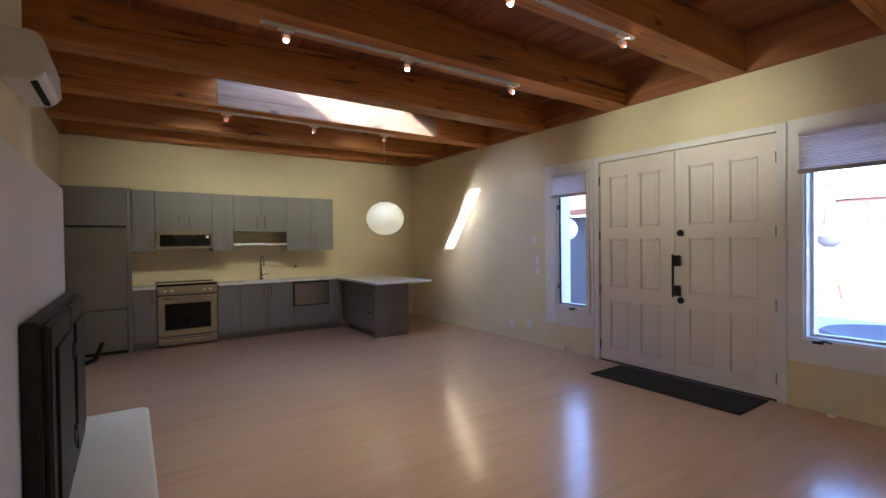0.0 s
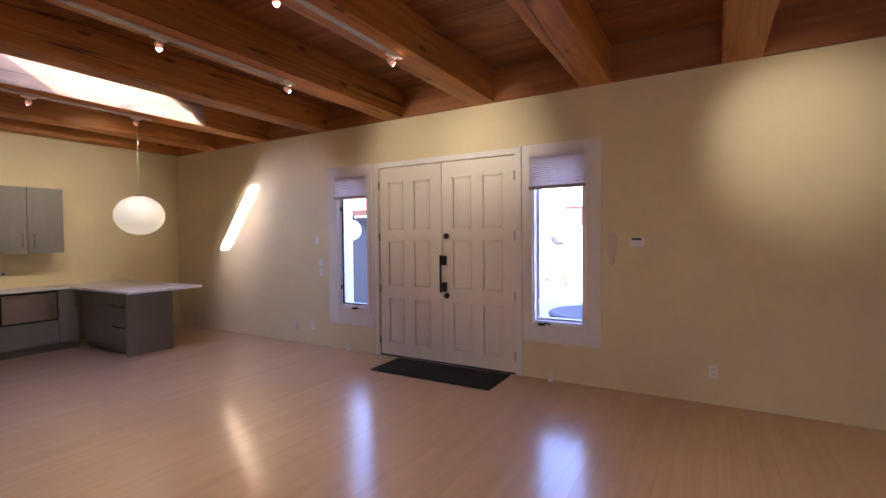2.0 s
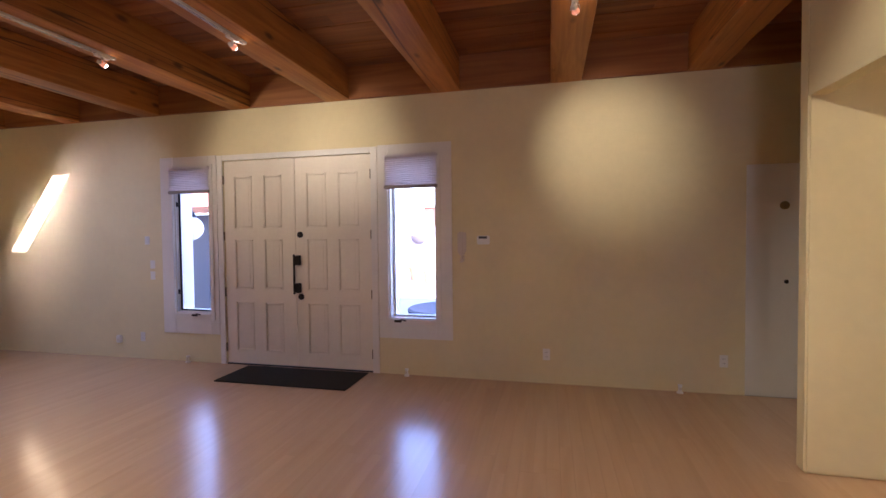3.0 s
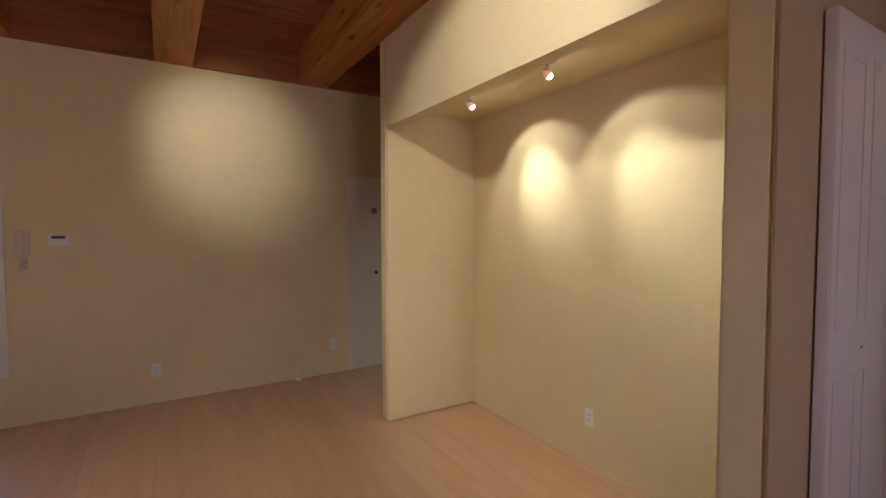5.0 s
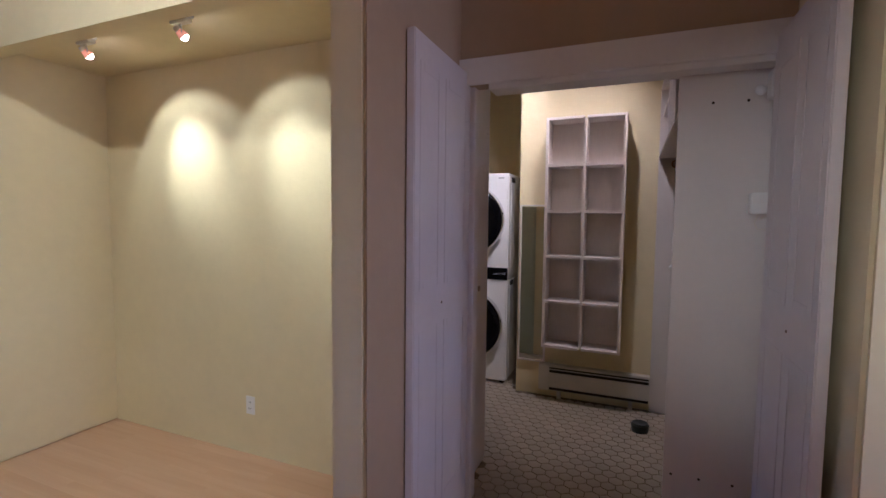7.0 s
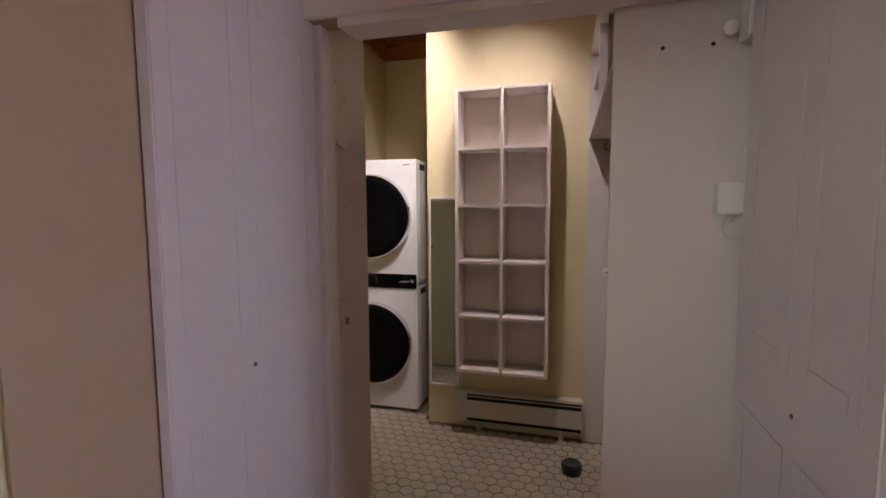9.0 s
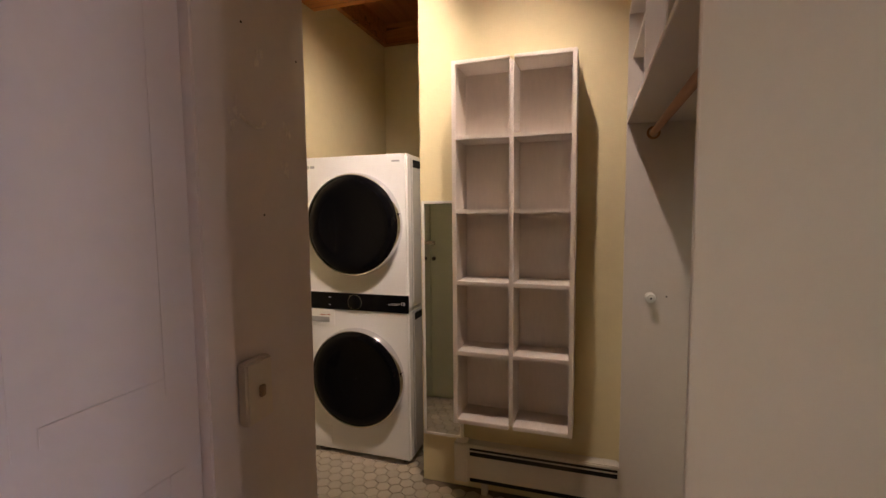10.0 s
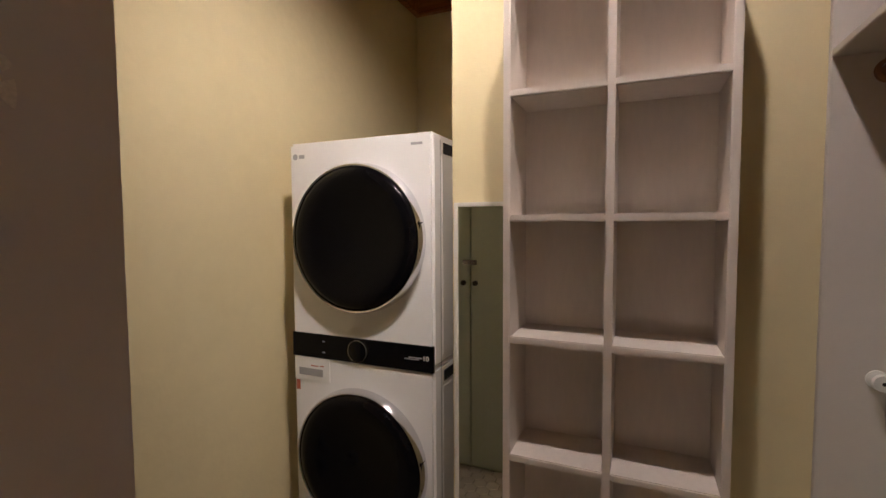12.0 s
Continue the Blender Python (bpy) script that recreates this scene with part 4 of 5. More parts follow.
arc = [(-8.02, 2.05, CT + 0.12), (-8.02, 2.05, CT + 0.30)] + [(-8.02 + 0.09 - 0.09 * math.cos(a), 2.05, CT + 0.30 + 0.09 * math.sin(a)) for a in [k * math.pi / 8 for k in range(1, 9)]] + [(-7.84, 2.05, CT + 0.24)]
part("spout", tube(bmesh.new(), arc, 0.013, 12), STEEL, fa, smooth=60)
part("lever", cyl(bmesh.new(), (-8.02, 2.05, CT + 0.07), (-8.0, 2.15, CT + 0.095), 0.009, 0.006, 12), STEEL, fa, smooth=60)

# peninsula
pn = thing("peninsula_cabinet", (-6.9, 3.6, 0), "grey peninsula cabinet with three drawers and an end panel", "cabinet")
part("carcass", B((KF + 0.001, 3.34, 0.105, -6.445, 3.88, CT - 0.031)), CABINET, pn)
part("toe_kick", B((KF + 0.001, 3.39, 0.0, -6.445, 3.87, 0.104)), CABINET, pn)
part("end_panel", B((-6.444, 3.315, 0.0, -6.422, 3.90, CT - 0.031), bev=0.002), CABINET, pn)
for z0, z1 in ((0.11, 0.375), (0.38, 0.645), (0.65, CT - 0.036)):
    d = part("drawer", B((-7.30, 3.318, z0, -6.447, 3.339, z1), bev=0.002), CABINET, pn)
    part("pull", B((-6.80, 3.312, z1 - 0.014, -6.46, 3.3178, z1 - 0.002)), DARK, d, "dark finger pull")
part("filler", B((KF + 0.002, 3.318, 0.11, -7.303, 3.339, CT - 0.036)), CABINET, pn)

# wall cupboards
UF = -7.715


def wall_unit(y0, y1, z0, z1, doors, label, handle_z, shelf=False):
    u = thing("wall_cabinet", (UF, (y0 + y1) / 2, z0), label, "cabinet", "wall cabinets")
    part("carcass", B((WX + 0.002, y0 + 0.001, z0, UF - 0.02, y1 - 0.001, z1)), CABINET, u)
    w = (y1 - y0) / doors
    for i in range(doors):
        a, b = y0 + i * w, y0 + (i + 1) * w
        d = part("door", B((UF - 0.0195, a + 0.003, z0 + 0.001, UF, b - 0.003, z1 - 0.001), bev=0.002), CABINET, u)
        if doors == 2:
            hy = b - 0.06 if i == 0 else a + 0.06
        else:
            hy = b - 0.05 if y0 < 1 else a + 0.06
        bar_handle(d, (UF, hy, handle_z), (UF, hy, handle_z + 0.17), (0.028, 0, 0))
    return u


wall_unit(0.305, 0.575, 1.36, 2.215, 1, "tall narrow grey wall cupboard", 1.42)
wall_unit(0.577, 1.30, 1.655, 2.21, 2, "grey two-door wall cupboard over the microwave", 1.72)
wall_unit(1.302, 1.59, 1.35, 2.205, 1, "tall narrow grey wall cupboard", 1.42)
wall_unit(1.592, 2.385, 1.645, 2.205, 2, "grey two-door wall cupboard over an open shelf", 1.70)
wall_unit(2.387, 3.17, 1.335, 2.205, 2, "grey two-door wall cupboard at the end of the row", 1.42)
solid("open_shelf", B((WX + 0.002, 1.593, 1.43, UF - 0.01, 2.384, 1.465), bev=0.002), COUNTER, "pale shelf between the wall cupboards", "shelf")
mw = thing("microwave", (UF, 0.94, 1.39), "low stainless microwave hood over the range", "microwave")
part("body", B((WX + 0.01, 0.579, 1.40, UF - 0.01, 1.298, 1.652)), STEEL, mw)
part("door", B((UF - 0.01, 0.581, 1.395, UF + 0.025, 1.296, 1.650), bev=0.005), STEEL, mw)
part("window", B((UF + 0.0252, 0.63, 1.43, UF + 0.027, 1.27, 1.595), bev=0.001), BLACK_GLASS, mw, "dark glass window")
part("label", B((UF + 0.0272, 1.21, 1.55, UF + 0.0275, 1.245, 1.58)), PLASTIC, mw, "white sticker")
bar_handle(mw, (UF + 0.025, 0.66, 1.415), (UF + 0.025, 1.22, 1.415), (0.02, 0, 0), 0.006)
for yy, zz, c in ((2.63, 1.06, BLUE_GREY), (3.93, 0.94, IVORY)):
    s = thing("wall_outlet", (WX, yy, zz), "outlet on the kitchen wall with a small plug", "outlet", "wall outlets")
    p = part("plate", B((WX + 0.0005, yy - 0.035, zz - 0.057, WX + 0.006, yy + 0.035, zz + 0.057), bev=0.002), PLASTER, s)
    part("plug", B((WX + 0.006, yy - 0.018, zz - 0.02, WX + 0.03, yy + 0.018, zz + 0.02), bev=0.006), c, p)

# ---- fireplace corner ----
bm = bmesh.new()
bx(bm, -3.30, -0.199, 0.0, -1.0, 0.0, 1.79, bev=0.05, seg=4)
solid("fireplace_breast", bm, WHITE_PLASTER, "rounded white plaster fireplace breast", "fireplace", "structure", smooth=50)
bm = bmesh.new()
R = 0.05
outline = [(-1.2, 0.001), (-1.2, 0.362)] + [(-3.53 + R - R * math.sin(k * math.pi / 12), 0.362 - R + R * math.cos(k * math.pi / 12)) for k in range(7)] + [(-3.53, 0.001)]
foot = bm.faces.new([bm.verts.new((x, y, 0.0)) for x, y in outline])
up = bmesh.ops.extrude_face_region(bm, geom=[foot])["geom"]
bmesh.ops.translate(bm, verts=[v for v in up if isinstance(v, bmesh.types.BMVert)], vec=(0, 0, 0.45))
bmesh.ops.recalc_face_normals(bm, faces=bm.faces)
rim = [e for e in bm.edges if min(v.co.z for v in e.verts) > 0.44]
bmesh.ops.bevel(bm, geom=rim, offset=0.018, segments=4, profile=0.5, affect='EDGES')
solid("hearth_bench", bm, WHITE_PLASTER, "rounded white plaster hearth bench", "bench", "structure", smooth=50)
fi = thing("fireplace_insert", (-2.6, 0.0, 0.45), "black iron fireplace insert with two doors, closed", "fireplace insert")
part("frame", B((-3.22, 0.001, 0.452, -2.02, 0.05, 1.205), bev=0.006), BLACK_IRON, fi)
for a, b in ((-3.20, -2.63), (-2.61, -2.04)):
    d = part("door", B((a, 0.05, 0.47, b, 0.075, 1.19), bev=0.008), BLACK_IRON, fi, smooth=40)
    part("inset", B((a + 0.08, 0.075, 0.55, b - 0.08, 0.085, 1.11), bev=0.008), BLACK_IRON, d)
    for z in (0.65, 1.0):
        bm = lathe(bmesh.new(), [(0.03, 0), (0.03, 0.012), (0.001, 0.014)], (b - 0.03 if a < -3 else a + 0.03, 0.075, z), "y", 12)
        part("hinge", bm, BLACK_IRON, d, smooth=40)
h = part("handle", tube(bmesh.new(), [(-3.10, 0.075, 0.84), (-3.10, 0.13, 0.86), (-3.12, 0.155, 0.93)], 0.012), BLACK_IRON, fi, "bent iron handle", smooth=60)

ac = thing("air_conditioner", (-3.34, -0.1, 2.24), "white wall-mounted split air conditioner", "air conditioner")
bm = bmesh.new()
prof = [(-0.199, 2.475), (-0.09, 2.478), (-0.055, 2.465), (-0.034, 2.42), (-0.03, 2.33), (-0.04, 2.275), (-0.085, 2.24), (-0.199, 2.235)]
va = [bm.verts.new((-3.62, p, z)) for p, z in prof]
vb = [bm.verts.new((-3.06, p, z)) for p, z in prof]
for i in range(len(prof)):
    j = (i + 1) % len(prof)
    bm.faces.new((va[i], va[j], vb[j], vb[i]))
bm.faces.new(va[::-1])
bm.faces.new(vb)
bmesh.ops.bevel(bm, geom=[e for e in bm.edges], offset=0.008, segments=2, affect='EDGES', clamp_overlap=True)
part("body", bm, PLASTIC, ac, smooth=50)
part("louver", B((-3.56, -0.10, 2.236, -3.10, -0.072, 2.262), bev=0.003), DARK, ac, "dark air outlet")
part("flap", B((-3.59, -0.046, 2.285, -3.09, -0.026, 2.335), bev=0.002), PLASTIC, ac)


# ---- laundry doors ----
df = thing("laundry_door_frame", (2.43, 0.2, 0), "white painted frame of the laundry doorway", "door frame", kind="structure")
part("head", B((2.405, -0.454, 2.125, 2.4295, 0.905, 2.248), bev=0.004), TRIM, df)
part("head_stop", B((2.4295, -0.405, 2.10, 2.56, 0.76, 2.1295), bev=0.003), TRIM, df)
part("strike", B((2.425, 0.12, 2.1265, 2.435, 0.20, 2.1295)), BRONZE, df)
part("jamb", B((2.467, 0.838, 0, 2.548, 0.9035, 2.1295), bev=0.004), LEAF_PAINT, df)
part("jamb", B((2.445, -0.448, 0, 2.526, -0.432, 2.1295), bev=0.003), LEAF_PAINT, df)


def laundry_leaf(name, y0, y1, face_y, d, x0, x1):
    """An old panelled door swung open into the room, seen on its inner face."""
    o = thing(name, ((x0 + x1) / 2, (y0 + y1) / 2, 0), "old white panelled laundry door, swung wide open", "door", "laundry doors", "structure")
    part("leaf", B((x0, y0, 0.012, x1, y1, 2.185), bev=0.004), LEAF_PAINT, o, smooth=40)
    m = 0.036
    for a, b in ((x0 + 0.045, 2.093), (2.136, x1 - 0.045)):
        for c, e in ((0.20, 1.035), (1.195, 2.08)):
            bm = bmesh.new()
            for p in ((a, c, a + m, e), (b - m, c, b, e), (a + m, c, b - m, c + m), (a + m, e - m, b - m, e)):
                bx(bm, p[0], face_y, p[1], p[2], face_y + d * 0.0022, p[3], bev=0.0021, seg=4)
            part("panel", bm, LEAF_PAINT, o, smooth=50)
    part("knob_hole", lathe(bmesh.new(), [(0.006, 0), (0.005, d * 0.003), (0.001, d * 0.0035)], (2.11, face_y, 1.115), "y", 12), STEEL, o)
    return o


laundry_leaf("door_4", 0.862, 0.898, 0.862, -1, 1.835, 2.465)
laundry_leaf("door_5", -0.421, -0.386, -0.386, 1, 1.847, 2.43)

# ---- laundry room ----
# washer tower
WXF, WC = 4.207, 1.45
wt = thing("washer_tower", (4.58, WC, 0), "tall white stacked washer and dryer with black round doors", "washer")
for z0, z1, nm in ((0.03, 0.962, "washer_body"), (0.966, 1.885, "dryer_body")):
    bd = part(nm, B((WXF, 1.10, z0, 4.97, 1.80, z1), bev=0.012), ENAMEL, wt, smooth=40)
    part("side_grip", B((4.30, 1.0975, z1 - 0.075, 4.42, 1.1, z1 - 0.03), bev=0.001), DARK, bd, "dark grip recess")
part("side_panel", B((4.285, 1.0965, 1.0, 4.95, 1.0998, 1.80), bev=0.0015), ENAMEL, wt)
part("side_panel", B((4.285, 1.0965, 0.06, 4.95, 1.0998, 0.87), bev=0.0015), ENAMEL, wt)
part("side_seam", B((4.27, 1.0985, 0.05, 4.275, 1.1, 1.86)), SILVER_PRINT, wt)
for fx, fy in ((4.27, 1.15), (4.27, 1.75), (4.9, 1.15), (4.9, 1.75)):
    part("foot", cyl(bmesh.new(), (fx, fy, 0.0), (fx, fy, 0.031), 0.025, seg=14), DARK, wt)
DC = 1.443
for zc, r in ((1.472, 0.299), (0.527, 0.299)):
    door = part("door", lathe(bmesh.new(), [(r + 0.006, 0.0), (r + 0.004, -0.018), (r - 0.006, -0.046), (r - 0.030, -0.060), (r - 0.055, -0.060), (r - 0.10, -0.048), (0.09, -0.034), (0.001, -0.030)],
                (WXF - 0.001, DC, zc), "x", 64, True), BLACK_GLASS, wt, "round black glass door", smooth=50)
    part("chrome_ring", lathe(bmesh.new(), [(r - 0.003, -0.046), (r + 0.003, -0.049), (r + 0.0095, -0.032), (r + 0.0115, 0.0), (r + 0.004, 0.0), (r + 0.0, -0.030)], (WXF - 0.001, DC, zc), "x", 64, True), CHROME, door, "thin chrome ring", smooth=40)
    part("handle_recess", B((WXF - 0.045, DC - r - 0.004, zc - 0.05, WXF - 0.006, DC - r + 0.006, zc + 0.07), bev=0.004), BLACK_GLASS, door)
cb = part("control_band", B((WXF - 0.006, 1.102, 0.946, WXF + 0.01, 1.798, 1.052), bev=0.002), BLACK_GLASS, wt, "black glass control band")
part("dial", lathe(bmesh.new(), [(0.046, 0.0), (0.046, -0.007), (0.042, -0.009), (0.001, -0.009)], (WXF - 0.006, WC - 0.0, 0.999), "x", 40), BLACK_GLASS, cb, smooth=35)
part("dial_ring", lathe(bmesh.new(), [(0.0472, 0.0), (0.0472, -0.0085), (0.0452, -0.0092), (0.0452, 0.0)], (WXF - 0.006, WC, 0.999), "x", 40, True), STEEL, cb, smooth=35)
for a, b, c, d in ((1.165, 0.992, 1.23, 0.996), (1.15, 0.999, 1.21, 1.003), (1.62, 1.02, 1.635, 1.024), (1.62, 0.972, 1.635, 0.976)):
    part("print", B((WXF - 0.0066, a, b, WXF - 0.006, c, d)), SILVER_PRINT, cb, "small grey legend")


def letters(parent, text, size, p, m, material, name="lettering"):
    """Built-in font, as a mesh part, centred at p and turned by m."""
    cu = bpy.data.curves.new(name, 'FONT')
    cu.body, cu.size, cu.extrude, cu.align_x, cu.align_y = text, size, 0.0004, 'CENTER', 'CENTER'
    tmp = bpy.data.objects.new(name, cu)
    me = bpy.data.meshes.new_from_object(tmp)
    bpy.data.objects.remove(tmp)
    me.transform(Matrix.Translation(Vector(p) - world_loc(parent)) @ m)
    me.materials.append(material)
    ob = new(name, me)
    ob.parent = parent
    return ob


FACE_X = Matrix(((0, 0, -1, 0), (-1, 0, 0, 0), (0, 1, 0, 0), (0, 0, 0, 1)))
letters(cb, "10", 0.028, (WXF - 0.0068, 1.135, 1.001), FACE_X, PLASTIC)
part("badge", lathe(bmesh.new(), [(0.013, 0.0), (0.013, -0.001), (0.001, -0.001)], (WXF, 1.765, 1.825), "x", 20), SILVER_PRINT, wt, "round grey badge")
part("badge_bar", B((WXF - 0.001, 1.715, 1.817, WXF - 0.0001, 1.745, 1.833)), SILVER_PRINT, wt)
part("model_bar", B((WXF - 0.001, 1.145, 1.838, WXF - 0.0001, 1.195, 1.848)), SILVER_PRINT, wt)
det = part("detergent_drawer", B((WXF - 0.004, 1.60, 0.84, WXF - 0.0001, 1.79, 0.945), bev=0.001), ENAMEL, wt)
part("grip", B((WXF - 0.006, 1.635, 0.862, WXF - 0.004, 1.765, 0.895), bev=0.001), SILVER_PRINT, det, "grey drawer grip")
part("dots", B((WXF - 0.0045, 1.63, 0.907, WXF - 0.004, 1.65, 0.912), (WXF - 0.0045, 1.66, 0.905, WXF - 0.004, 1.70, 0.91)), RED_LABEL, det)
part("label", B((WXF - 0.001, 1.765, 0.79, WXF - 0.0001, 1.785, 0.835)), RED_LABEL, wt, "small red energy label")
part("filter_cover", B((WXF - 0.003, 1.64, 0.07, WXF - 0.0001, 1.78, 0.19), bev=0.001), ENAMEL, wt)

# cube shelf
sx, sy0, sy1, sz0, sz1 = 3.902, 0.152, 0.738, 0.468, 2.268
cs = thing("cube_shelf", (sx, (sy0 + sy1) / 2, sz0), "white painted ten-cube shelf hung on the wall, empty", "shelf")
t = 0.021
for y in (sy0, sy1 - t):
    part("side_panel", B((sx, y, sz0, 4.118, y + t, sz1), bev=0.003), SHELF_WHITE, cs)
part("divider", B((sx + 0.001, (sy0 + sy1 - t) / 2, sz0 + t, 4.105, (sy0 + sy1 + t) / 2, sz1 - t), bev=0.003), SHELF_WHITE, cs)
part("back", B((4.105, sy0 + t, sz0, 4.118, sy1 - t, sz1)), SHELF_WHITE, cs)
for k in range(6):
    z = sz0 + (sz1 - sz0 - t) * k / 5
    for a, b in ((sy0 + t, (sy0 + sy1 - t) / 2), ((sy0 + sy1 + t) / 2, sy1 - t)):
        part("shelf_board", B((sx, a, z, 4.105, b, z + t), bev=0.003), SHELF_WHITE, cs)

# mirror
mr = thing("wall_mirror", (4.11, 0.85, 0.29), "narrow wall mirror in a thin white frame", "mirror")
part("glass", B((4.100, 0.757, 0.30, 4.105, 0.957, 1.59)), MIRROR, mr, "silvered mirror glass")
part("frame", B((4.095, 0.957, 0.285, 4.119, 0.972, 1.605), (4.095, 0.757, 0.285, 4.119, 0.957, 0.30), (4.095, 0.757, 1.59, 4.119, 0.957, 1.605), (4.105, 0.757, 0.30, 4.119, 0.957, 1.59), (4.095, 0.742, 0.285, 4.119, 0.757, 1.605), bev=0.002), TRIM, mr)

# baseboard heater
bh = thing("baseboard_heater", (4.08, 0.35, 0.06), "cream baseboard heater with dark vent slots", "heater")
part("cover", B((4.045, -0.068, 0.075, 4.118, 0.772, 0.285), bev=0.006), HEATER, bh)
part("end_cap", B((4.04, 0.70, 0.07, 4.119, 0.778, 0.29), bev=0.006), HEATER, bh)
part("top_slot", B((4.0432, -0.06, 0.225, 4.046, 0.69, 0.247)), DARK, bh, "dark vent slot")
part("top_slot", B((4.0432, -0.06, 0.256, 4.046, 0.69, 0.268)), DARK, bh, "dark vent slot")
part("bottom_slot", B((4.0432, -0.06, 0.080, 4.046, 0.69, 0.100)), DARK, bh, "dark vent slot")
part("bracket", B((4.06, 0.05, 0.0, 4.10, 0.08, 0.076)), HEATER, bh)
part("bracket", B((4.06, 0.60, 0.0, 4.10, 0.63, 0.076)), HEATER, bh)

# closet
cl = thing("closet_fitting", (3.3, -0.28, 0), "white melamine closet frame with a top shelf of cubbies", "closet")
part("near_panel", B((2.527, -0.489, 0, 2.547, -0.067, 2.55), bev=0.002), MELAMINE, cl)
part("far_panel", B((4.098, -0.4835, 0, 4.118, -0.07, 2.47), bev=0.002), MELAMINE, cl)
part("shelf_board", B((2.548, -0.489, 1.950, 4.097, -0.07, 1.970), bev=0.002), MELAMINE, cl)
part("top_board", B((2.548, -0.489, 2.45, 4.097, -0.07, 2.47), bev=0.002), MELAMINE, cl)
part("middle_board", B((3.60, -0.489, 2.25, 4.097, -0.09, 2.266), bev=0.002), MELAMINE, cl)
for x in (3.58, 3.05):
    part("divider", B((x, -0.489, 1.9705, x + 0.018, -0.09, 2.4495), bev=0.002), MELAMINE, cl)
part("shadow_gap", B((4.0985, -0.4888, 0.0, 4.117, -0.4840, 1.9495)), DARK, cl, "dark gap behind the panel")
rod = part("hanging_rod", cyl(bmesh.new(), (2.548, -0.185, 1.903), (4.097, -0.185, 1.903), 0.017, seg=20), ROD_WOOD, cl, "brown wooden hanging rod", smooth=40)
part("socket", lathe(bmesh.new(), [(0.03, 0.0), (0.03, -0.012), (0.02, -0.014), (0.02, 0.0)], (4.0975, -0.185, 1.903), "x", 20, True), ROD_WOOD, rod, smooth=40)
kb = part("hook_knob", lathe(bmesh.new(), [(0.024, 0.0), (0.024, -0.006), (0.012, -0.012), (0.012, -0.022), (0.022, -0.03), (0.020, -0.04), (0.001, -0.042)], (4.0975, -0.19, 1.13), "x", 24), PLASTIC, cl, "white knob", smooth=40)
part("screw", lathe(bmesh.new(), [(0.005, 0.0), (0.005, -0.0008), (0.001, -0.0008)], (4.0555, -0.19, 1.13), "x", 12), BRONZE, kb)
part("screw_hole", lathe(bmesh.new(), [(0.004, 0.0), (0.004, -0.001), (0.0008, -0.001)], (4.0978, -0.262, 1.135), "x", 10), BRONZE, cl)
for x, y, z in ((2.5265, -0.197, 1.978), (2.5265, -0.324, 1.978), (2.5265, -0.099, 0.337), (2.5265, -0.21, 0.336), (2.5265, -0.338, 0.337)):
    part("screw_hole", lathe(bmesh.new(), [(0.006, 0.0), (0.006, -0.001), (0.001, -0.001)], (x + 0.0004, y, z), "x", 10), BRONZE, cl)

# switch on the passage wall, chime boxes
sw = thing("light_switch", (2.66, 0.91, 1.10), "ivory surface light switch with a worn toggle", "switch", "light switches")
part("box", B((2.615, 0.872, 1.02, 2.71, 0.9035, 1.18), bev=0.006), IVORY, sw, smooth=40)
part("toggle", B((2.653, 0.862, 1.085, 2.672, 0.872, 1.115), bev=0.003), mat("aged_plastic", (0.30, 0.22, 0.15), 0.5), sw, "browned toggle")
for x, y, z in ((2.744, 0.909, 1.935), (2.85, 0.909, 1.767), (2.637, 0.909, 1.773), (2.827, 0.909, 1.661)):
    hk = thing("paint_scar", (x, y, z), "torn paint with old plaster showing on the wall", "wall mark", "wall marks")
    r2 = random.Random(int(x * 1000))
    for k in range(5):
        cx, cz, rr = x + r2.uniform(-0.014, 0.014), z + r2.uniform(-0.022, 0.022), r2.uniform(0.004, 0.012)
        n = r2.randint(6, 9)
        ring = [(cx + rr * r2.uniform(0.35, 1.1) * math.cos(2 * math.pi * q / n), cz + rr * r2.uniform(0.5, 1.8) * math.sin(2 * math.pi * q / n)) for q in range(n)]
        bm = bmesh.new()
        f = bm.faces.new([bm.verts.new((a, 0.9037 - 0.0004 * k, c)) for a, c in ring])
        ex = bmesh.ops.extrude_face_region(bm, geom=[f])
        bmesh.ops.translate(bm, verts=[v for v in ex["geom"] if isinstance(v, bmesh.types.BMVert)], vec=(0, -0.0015, 0))
        part("flake", bm, FLAKES, hk, smooth=60)
wh = thing("coat_hook", (2.665, 0.9035, 1.80), "painted-over metal coat hook on the board lining", "hook")
part("plate", B((2.652, 0.8995, 1.775, 2.672, 0.9035, 1.83), bev=0.0015), LEAF_PAINT, wh)
part("prong", tube(bmesh.new(), [(2.662, 0.899, 1.785), (2.672, 0.885, 1.765), (2.69, 0.876, 1.757), (2.71, 0.874, 1.762), (2.722, 0.876, 1.774)], 0.0035, 8), FLAKES, wh, smooth=60)
for x, z in ((2.74, 1.541), (2.683, 2.01), (2.90, 1.98)):
    solid("nail_hole", lathe(bmesh.new(), [(0.0032, 0.0), (0.0032, -0.001), (0.0006, -0.001)], (x, 0.9039, z), "y", 10), BRONZE, "dark nail hole in the painted wall", "wall mark", group="nail holes")
ch = thing("alarm_sensor", (2.5, -0.36, 1.47), "white door alarm sensor with loose wires", "alarm sensor")
part("sensor_box", B((2.475, -0.403, 1.512, 2.5265, -0.341, 1.598), bev=0.005), PLASTIC, ch, smooth=40)
part("magnet", B((2.45, -0.4315, 1.548, 2.515, -0.405, 1.69), bev=0.004), PLASTIC, ch, smooth=40)
